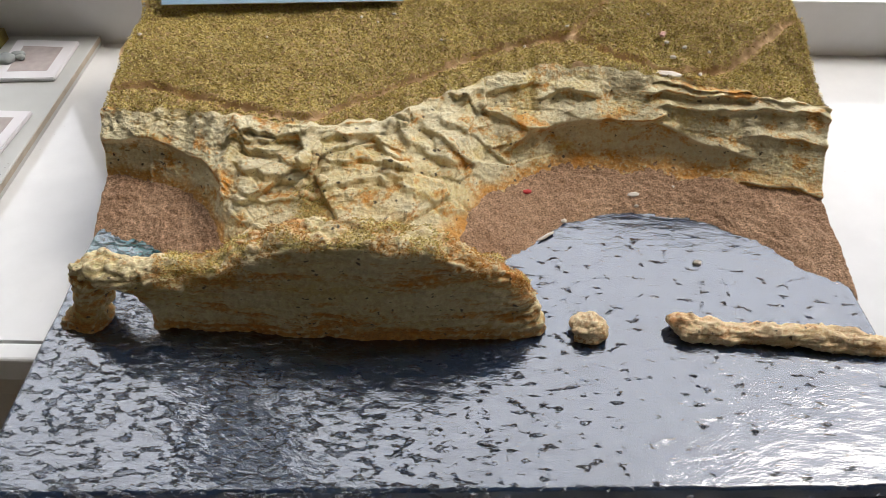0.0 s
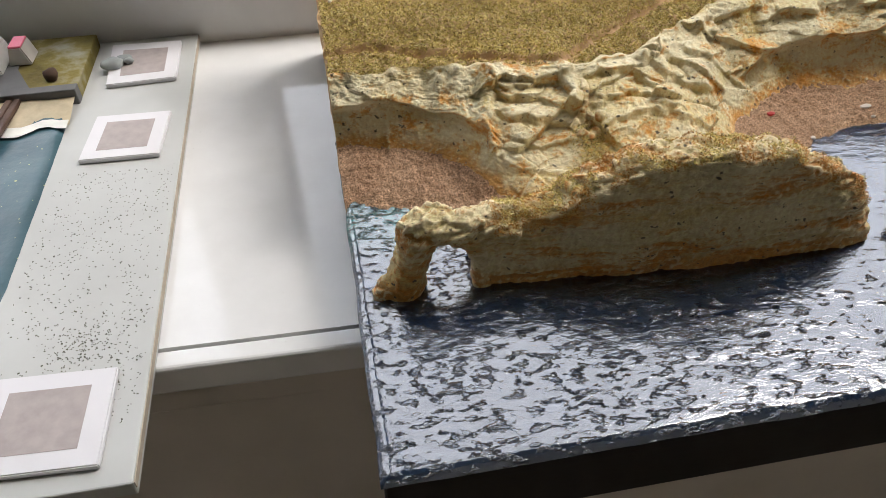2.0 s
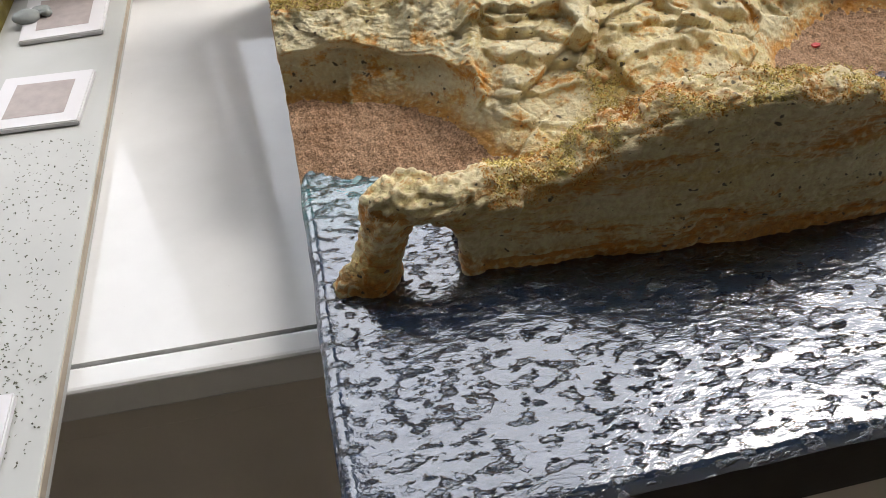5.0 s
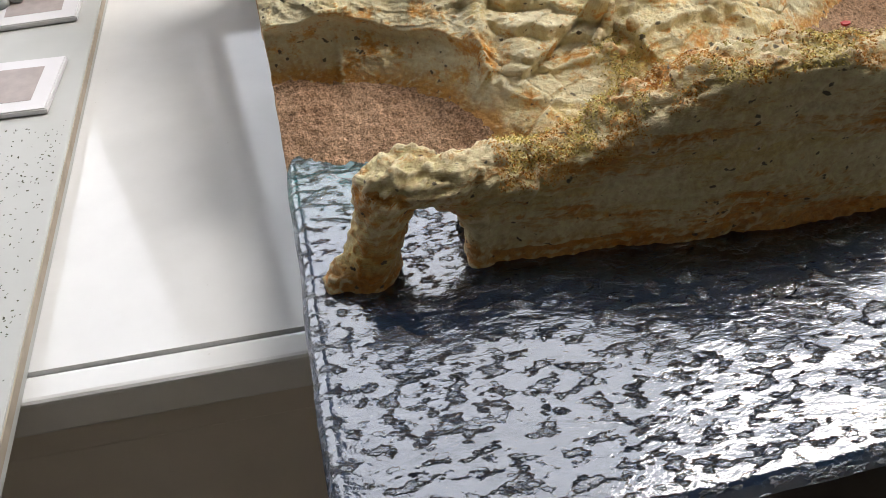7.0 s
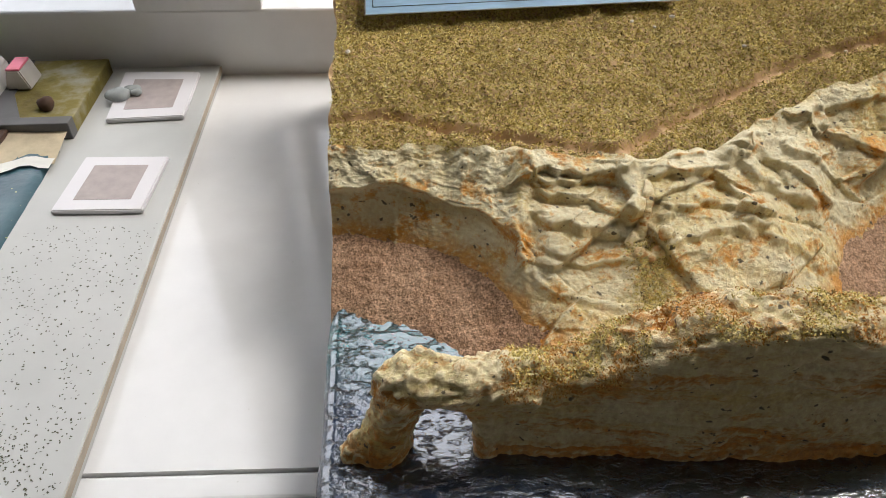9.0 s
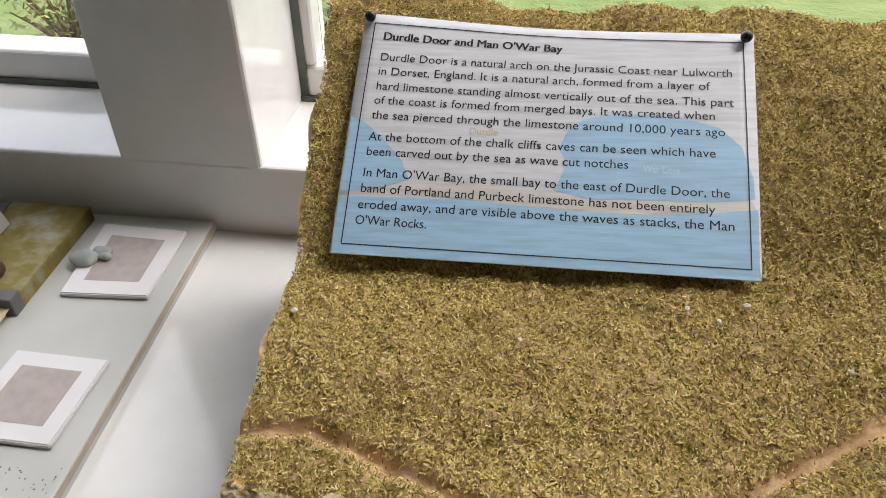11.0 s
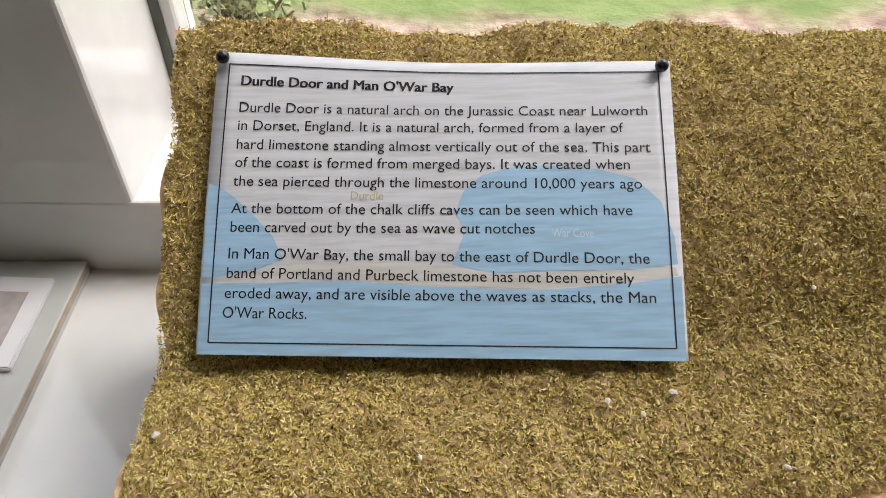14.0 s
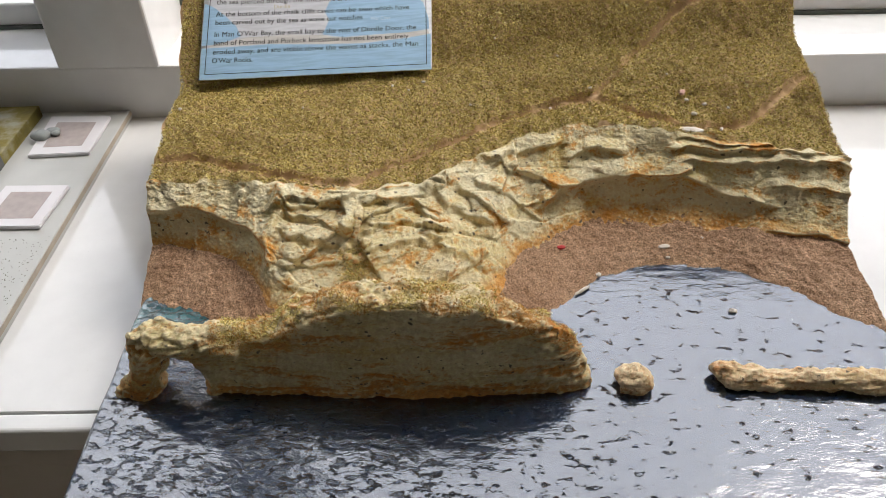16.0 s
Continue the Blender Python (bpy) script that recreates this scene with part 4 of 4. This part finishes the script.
for words, s0, t0, s1, t1, bold in (
    ("Durdle Door and Man O'War Bay", 0.054, 0.884, 0.5254, 0.883, True),
    ("Durdle Door is a natural arch on the Jurassic Coast near Lulworth", 0.055, 0.79, 0.9455, 0.801, False),
    ("in Dorset, England. It is a natural arch, formed from a layer of", 0.0555, 0.727, 0.893, 0.74, False),
    ("hard limestone standing almost vertically out of the sea. This part", 0.056, 0.662, 0.948, 0.672, False),
    ("of the coast is formed from merged bays. It was created when", 0.0565, 0.601, 0.903, 0.612, False),
    ("the sea pierced through the limestone around 10,000 years ago", 0.0565, 0.538, 0.926, 0.546, False),
    ("At the bottom of the chalk cliffs caves can be seen which have", 0.0565, 0.4475, 0.9036, 0.457, False),
    ("been carved out by the sea as wave cut notches", 0.056, 0.3865, 0.702, 0.393, False),
    ("In Man O'War Bay, the small bay to the east of Durdle Door, the", 0.055, 0.301, 0.934, 0.3, False),
    ("band of Portland and Purbeck limestone has not been entirely", 0.0547, 0.239, 0.9015, 0.236, False),
    ("eroded away, and are visible above the waves as stacks, the Man", 0.0535, 0.1755, 0.943, 0.176, False),
    ("O'War Rocks.", 0.052, 0.114, 0.231, 0.113, False),
):
    for k in range(4 if bold else 1):
        lettering(words, s0 + k * 0.0007, t0, s1 + k * 0.0007, t1, 0.074, INK)
lettering("Durdle", 0.31, 0.498, 0.382, 0.499, 0.06, FAINT)
lettering("War Cove", 0.737, 0.383, 0.823, 0.384, 0.06, FAINTB)

for s, t in ((0.017, 0.972), (0.979, 0.972)):
    p = on_card(s, t, 0)
    n = Vector(np.cross(BR - BL, TL - BL)).normalized()
    pin = thing("map_pin", *p, "black round-headed pin pushed through the card corner", "pin", "pins of the card")
    turn = Matrix.Translation(Vector(p)) @ n.to_track_quat("Z", "Y").to_matrix().to_4x4()
    bm = bmesh.new()
    bmesh.ops.create_uvsphere(bm, u_segments=20, v_segments=12, radius=0.031, matrix=turn @ Matrix.Translation((0, 0, 0.035)))
    part("head", bm, BEAD, pin, smooth=True)
    bm = bmesh.new()
    bmesh.ops.create_cone(bm, segments=10, radius1=0.008, radius2=0.008, depth=0.16, matrix=turn @ Matrix.Translation((0, 0, -0.05)))
    part("needle", bm, BEAD, pin)

# ---- harbour model beside it ----
MOUNT, nt, b = material("pale_grey_board", 0.5)
c = ramp(nt, noise_node(nt, 10, 5), [(0.3, (0.45, 0.46, 0.45)), (0.7, (0.53, 0.54, 0.53))])
nt.links.new(c, b.inputs["Base Color"])
RAW = plain("raw_board_edge", (0.42, 0.36, 0.29), 0.8, 0.15, 60)
TEAL, nt, b = material("teal_sea_paint", 0.35)
c = ramp(nt, noise_node(nt, 14, 6), [(0.3, (0.014, 0.055, 0.075)), (0.7, (0.035, 0.1, 0.125))])
c = mix(nt, ramp(nt, noise_node(nt, 260, 1), [(0.74, grey(0)), (0.77, grey(0.9))]), c, (0.45, 0.5, 0.2))
nt.links.new(c, b.inputs["Base Color"])
bump(nt, b, noise_node(nt, 60, 4), 0.5, 0.002)
FIELD, nt, b = material("yellow_green_paint", 0.8)
c = ramp(nt, noise_node(nt, 26, 6), [(0.35, (0.12, 0.09, 0.02)), (0.55, (0.22, 0.18, 0.04)), (0.68, (0.36, 0.34, 0.26))])
nt.links.new(c, b.inputs["Base Color"])
bump(nt, b, noise_node(nt, 120, 4), 0.6, 0.003)
MEADOW = plain("bright_green_paint", (0.18, 0.26, 0.03), 0.85, 0.35, 30, 0.5)
SLATE = plain("slate_grey_paint", (0.12, 0.12, 0.125), 0.7, 0.12, 40)
PALESAND = plain("pale_sand", (0.55, 0.47, 0.33), 0.85, 0.2, 60, 0.5)
FOAM = plain("foam_white_paint", (0.7, 0.7, 0.66), 0.6, 0.15, 40, 0.3)
PLASTERW = plain("off_white_plaster", (0.6, 0.58, 0.55), 0.7, 0.06, 60)
PINKR = plain("pink_paint", (0.85, 0.2, 0.3), 0.55, 0.08, 60)
WOOD = plain("dark_stained_wood", (0.09, 0.05, 0.035), 0.7, 0.3, 80, 0.4)
LABEL = plain("white_foam_card", (0.7, 0.69, 0.72), 0.5, 0.02, 40)
PRINT = plain("faded_brown_print", (0.4, 0.35, 0.34), 0.6, 0.1, 120, 0)
TACK = plain("grey_putty", (0.33, 0.36, 0.36), 0.7, 0.1, 90, 0.4)
harbour = thing("harbour_model", -3.5, 3.3, 0, "painted harbour model on a pale grey board with a teal sea", "model")
bm = solid(-6.2, -1.325, 0.49, 5.94, SILL_Z, 0.055, bevel=0.012)
part("mount_board", bm, MOUNT, harbour, "pale grey mounting board")
part("board_edge", solid(-1.33, -1.319, 0.5, 5.93, -0.005, 0.046), RAW, harbour, "raw brown edge of the board")
# sea with a wavering shore
nu, nv = 60, 90
qx, qy = np.meshgrid(np.linspace(-6.2, -2.36, nu), np.linspace(0.45, 4.5, nv), indexing="ij")
qp = np.stack([qx, qy, np.full_like(qx, 0.085)], -1).reshape(-1, 3)
qp[:, 2] += 0.012 * fbm(qp, 3, 4)
qp[:, 0] -= 0.11 * np.clip(2.2 - qp[:, 1], 0, 2) * np.clip((qp[:, 0] + 3.2) / 0.8, 0, 1)
rim = np.arange(len(qp)) >= (nu - 1) * nv
qp[rim, 2] = 0.04
part("sea", (qp, grid_faces(nu, nv)), TEAL, harbour, "teal painted sea with yellow flecks", smooth=True)
nu, nv = 50, 20
qx, qy = np.meshgrid(np.linspace(-6.2, -2.35, nu), np.linspace(0, 1, nv), indexing="ij")
shore = 4.26 + 0.06 * np.sin(qx * 7) + 0.03 * np.sin(qx * 19)
qp = np.stack([qx, shore + qy * (4.85 - shore), 0.075 + 0.09 * qy], -1).reshape(-1, 3)
qp[:, 2] += 0.01 * fbm(qp, 6, 3)
part("beach", (qp, grid_faces(nu, nv)), PALESAND, harbour, "pale sand strip under the quay", smooth=True)
qp2 = qp.copy()
qp2[:, 1] = qp2[:, 1] * 0.25 + 0.75 * np.repeat(shore[:, 0], nv) - 0.1
qp2[:, 2] = 0.1 + 0.004 * fbm(qp2, 9, 2)
part("surf", (qp2, grid_faces(nu, nv)), FOAM, harbour, "white painted surf line", smooth=True)
part("land", solid(-6.2, -2.33, 4.76, 5.86, 0.045, 0.19, bevel=0.01), FIELD, harbour, "land block painted mottled yellow and grey")
part("quay_wall", solid(-6.2, -3.33, 4.68, 4.8, 0.05, 0.215, bevel=0.01), SLATE, harbour, "slate grey quay wall")
part("quay_wall", solid(-3.12, -2.325, 4.67, 4.79, 0.05, 0.21, bevel=0.01), SLATE, harbour, "slate grey quay wall")
bm = bmesh.new()
bm.faces.new([bm.verts.new(v) for v in ((-3.36, 4.75, 0.196), (-2.75, 4.78, 0.196), (-2.95, 5.2, 0.196), (-3.0, 5.84, 0.196), (-3.55, 5.84, 0.196), (-3.5, 5.2, 0.196))])
ext = bmesh.ops.extrude_face_region(bm, geom=bm.faces[:])
bmesh.ops.translate(bm, vec=(0, 0, 0.008), verts=[v for v in ext["geom"] if isinstance(v, bmesh.types.BMVert)])
part("road", bm, SLATE, harbour, "grey painted road")
nu, nv = 60, 40
qx, qy = np.meshgrid(np.linspace(-6.2, -3.5, nu), np.linspace(4.82, 5.9, nv), indexing="ij")
qp = np.stack([qx, qy, np.full_like(qx, 0.21)], -1).reshape(-1, 3)
qp[:, 2] += 0.03 * np.abs(fbm(qp, 4, 5)) + 0.01 * fbm(qp, 20, 3)
part("meadow", (qp, grid_faces(nu, nv)), MEADOW, harbour, "bright green textured meadow", smooth=True)
bm = bmesh.new()
box(bm, -3.44, -3.2, 3.7, 4.75, 0.07, 0.15, bevel=0.015)
bmesh.ops.rotate(bm, cent=(-3.25, 4.75, 0.1), matrix=Matrix.Rotation(0.02, 3, "Z") @ Matrix.Rotation(0.05, 3, "X"), verts=bm.verts)
part("slipway", bm, SLATE, harbour, "grey slipway running into the sea")
for k, dx in enumerate((0, 0.07)):
    bm = bmesh.new()
    box(bm, -2.95 + dx, -2.89 + dx, 3.75 + k * 0.06, 4.72, 0.12, 0.17, bevel=0.012)
    bmesh.ops.rotate(bm, cent=(-2.9, 4.7, 0.13), matrix=Matrix.Rotation(-0.07, 3, "Z"), verts=bm.verts)
    part("jetty_beam", bm, WOOD, harbour, "dark stained wooden jetty beam")
for y in (3.85, 4.2, 4.55):
    part("jetty_post", solid(-2.93 + (4.7 - y) * -0.07, -2.88 + (4.7 - y) * -0.07, y, y + 0.05, 0.05, 0.16, bevel=0.01), WOOD, harbour)


def cottage(x0, x1, y0, y1, z0, z1, ridge, label, roof_mat):
    bm = bmesh.new()
    mid_x = (x0 + x1) / 2
    k = 0.03
    ring = lambda y: [bm.verts.new(v) for v in ((x0, y, z0), (x1, y, z0), (x1 - k, y, z1), (mid_x + (x1 - x0) * 0.25, y, ridge), (mid_x - (x1 - x0) * 0.25, y, ridge), (x0 + k, y, z1))]
    a, c_ = ring(y0), ring(y1)
    for i in range(6):
        bm.faces.new((a[i], a[(i + 1) % 6], c_[(i + 1) % 6], c_[i]))
    bm.faces.new(a)
    bm.faces.new(c_)
    bmesh.ops.recalc_face_normals(bm, faces=bm.faces)
    bmesh.ops.bevel(bm, geom=bm.edges[:], offset=0.012, segments=2, affect="EDGES")
    ob = part("cottage", bm, PLASTERW, harbour, label)
    if roof_mat:
        part("roof", solid(mid_x - (x1 - x0) * 0.27, mid_x + (x1 - x0) * 0.27, y0 + 0.01, y1 - 0.02, ridge - 0.01, ridge + 0.012, bevel=0.008), roof_mat, ob, "pink painted roof")
    return ob


big = cottage(-3.36, -3.06, 5.1, 5.55, 0.195, 0.36, 0.43, "off-white boathouse with a dark doorway", None)
part("doorway", solid(-3.28, -3.13, 5.085, 5.115, 0.2, 0.33, bevel=0.008), BLACK, big, "dark open doorway")
cottage(-3.05, -2.83, 5.28, 5.55, 0.195, 0.3, 0.38, "small off-white shed with a pink roof", PINKR)
bm = bmesh.new()
bmesh.ops.create_icosphere(bm, subdivisions=2, radius=0.07)
for v in bm.verts:
    v.co *= 1 + 0.3 * noise.noise(v.co * 25)
bmesh.ops.translate(bm, vec=(-2.58, 4.95, 0.24), verts=bm.verts)
part("boulder", bm, WOOD, harbour, "dark brown boulder", smooth=True)


def label_plate(corners, putty):
    """A small foam card with a faded print, given its corners in plan."""
    bm = bmesh.new()
    low = [bm.verts.new((x, y, 0.057)) for x, y in corners]
    up_ = [bm.verts.new((x, y, 0.1)) for x, y in corners]
    bm.faces.new(up_)
    bm.faces.new(low[::-1])
    for i in range(4):
        bm.faces.new((low[i], low[(i + 1) % 4], up_[(i + 1) % 4], up_[i]))
    bmesh.ops.bevel(bm, geom=bm.edges[:], offset=0.008, segments=2, affect="EDGES")
    mx, my = (sum(c[k] for c in corners) / 4 for k in (0, 1))
    ob = thing("label_plate", mx, my, 0.055, "small white foam card label with a faded brown print", "label", "labels on the grey board")
    part("plate", bm, LABEL, ob)
    cx_ = sum(x for x, _ in corners) / 4
    cy_ = sum(y for _, y in corners) / 4
    bm = bmesh.new()
    inner = [(cx_ + (x - cx_) * 0.64, cy_ + (y - cy_) * 0.64) for x, y in corners]
    a = [bm.verts.new((x, y, 0.1005)) for x, y in inner]
    c_ = [bm.verts.new((x, y, 0.102)) for x, y in inner]
    bm.faces.new(c_)
    for i in range(4):
        bm.faces.new((a[i], a[(i + 1) % 4], c_[(i + 1) % 4], c_[i]))
    part("print", bm, PRINT, ob, "plain faded brown printed square")
    if putty:
        bm = bmesh.new()
        for dx, dy, r in ((0, 0, 0.1), (0.1, 0.09, 0.07), (0.15, 0.03, 0.05)):
            made = bmesh.ops.create_icosphere(bm, subdivisions=3, radius=r, matrix=Matrix.Translation((-2.1 + dx, 5.27 + dy, 0.13)) @ Matrix.Diagonal((1.1, 0.8, 0.6, 1)))["verts"]
            for v in made:
                v.co += (v.co - Vector((-2.1 + dx, 5.27 + dy, 0.13))) * 0.3 * noise.noise(v.co * 14)
        tagged(part("putty_lump", bm, TACK, smooth=True), "grey lump of putty pressed onto a white label", "putty")


label_plate([(-2.26, 0.65), (-1.51, 0.61), (-1.5, 1.3), (-2.24, 1.34)], False)
label_plate([(-2.155, 3.635), (-1.495, 3.61), (-1.455, 4.3), (-2.11, 4.33)], False)
label_plate([(-2.12, 4.9), (-1.465, 4.925), (-1.475, 5.72), (-2.18, 5.76)], True)
for x, y, l, a in ((-2.62, 2.1, 0.22, 0.2), (-2.55, 1.98, 0.16, 1.3), (-2.72, 2.2, 0.14, 1.0), (-2.5, 2.22, 0.1, -0.3)):
    bm = solid(x - l / 2, x + l / 2, y - 0.012, y + 0.012, 0.08, 0.1, bevel=0.005)
    bmesh.ops.rotate(bm, cent=(x, y, 0.09), matrix=Matrix.Rotation(a, 3, "Z"), verts=bm.verts)
    part("paint_stroke", bm, FOAM, harbour)
# dark turf crumbs spilt over the board
CRUMB = plain("dark_crumb", (0.1, 0.1, 0.07), 0.8, 0.4, 90, 0)
k = 1100
kx = rng.uniform(-2.3, -1.36, k)
ky = np.where(rng.random(k) < 0.2, rng.normal(1.55, 0.15, k), rng.uniform(0.9, 3.5, k))
kx = np.where(np.abs(ky - 1.55) < 0.12, rng.normal(-1.75, 0.15, k), kx)
kx = np.clip(kx, -2.3, -1.35)
ky = np.clip(ky, 0.8, 3.6)
tagged(part("crumb_scatter", flakes(np.stack([kx, ky, np.full(k, 0.06)], -1), np.tile((0, 0, 1.0), (k, 1)), 0.014, 0.009, 0.5), CRUMB, harbour, "dark turf crumbs on the board"), kind="stuff")
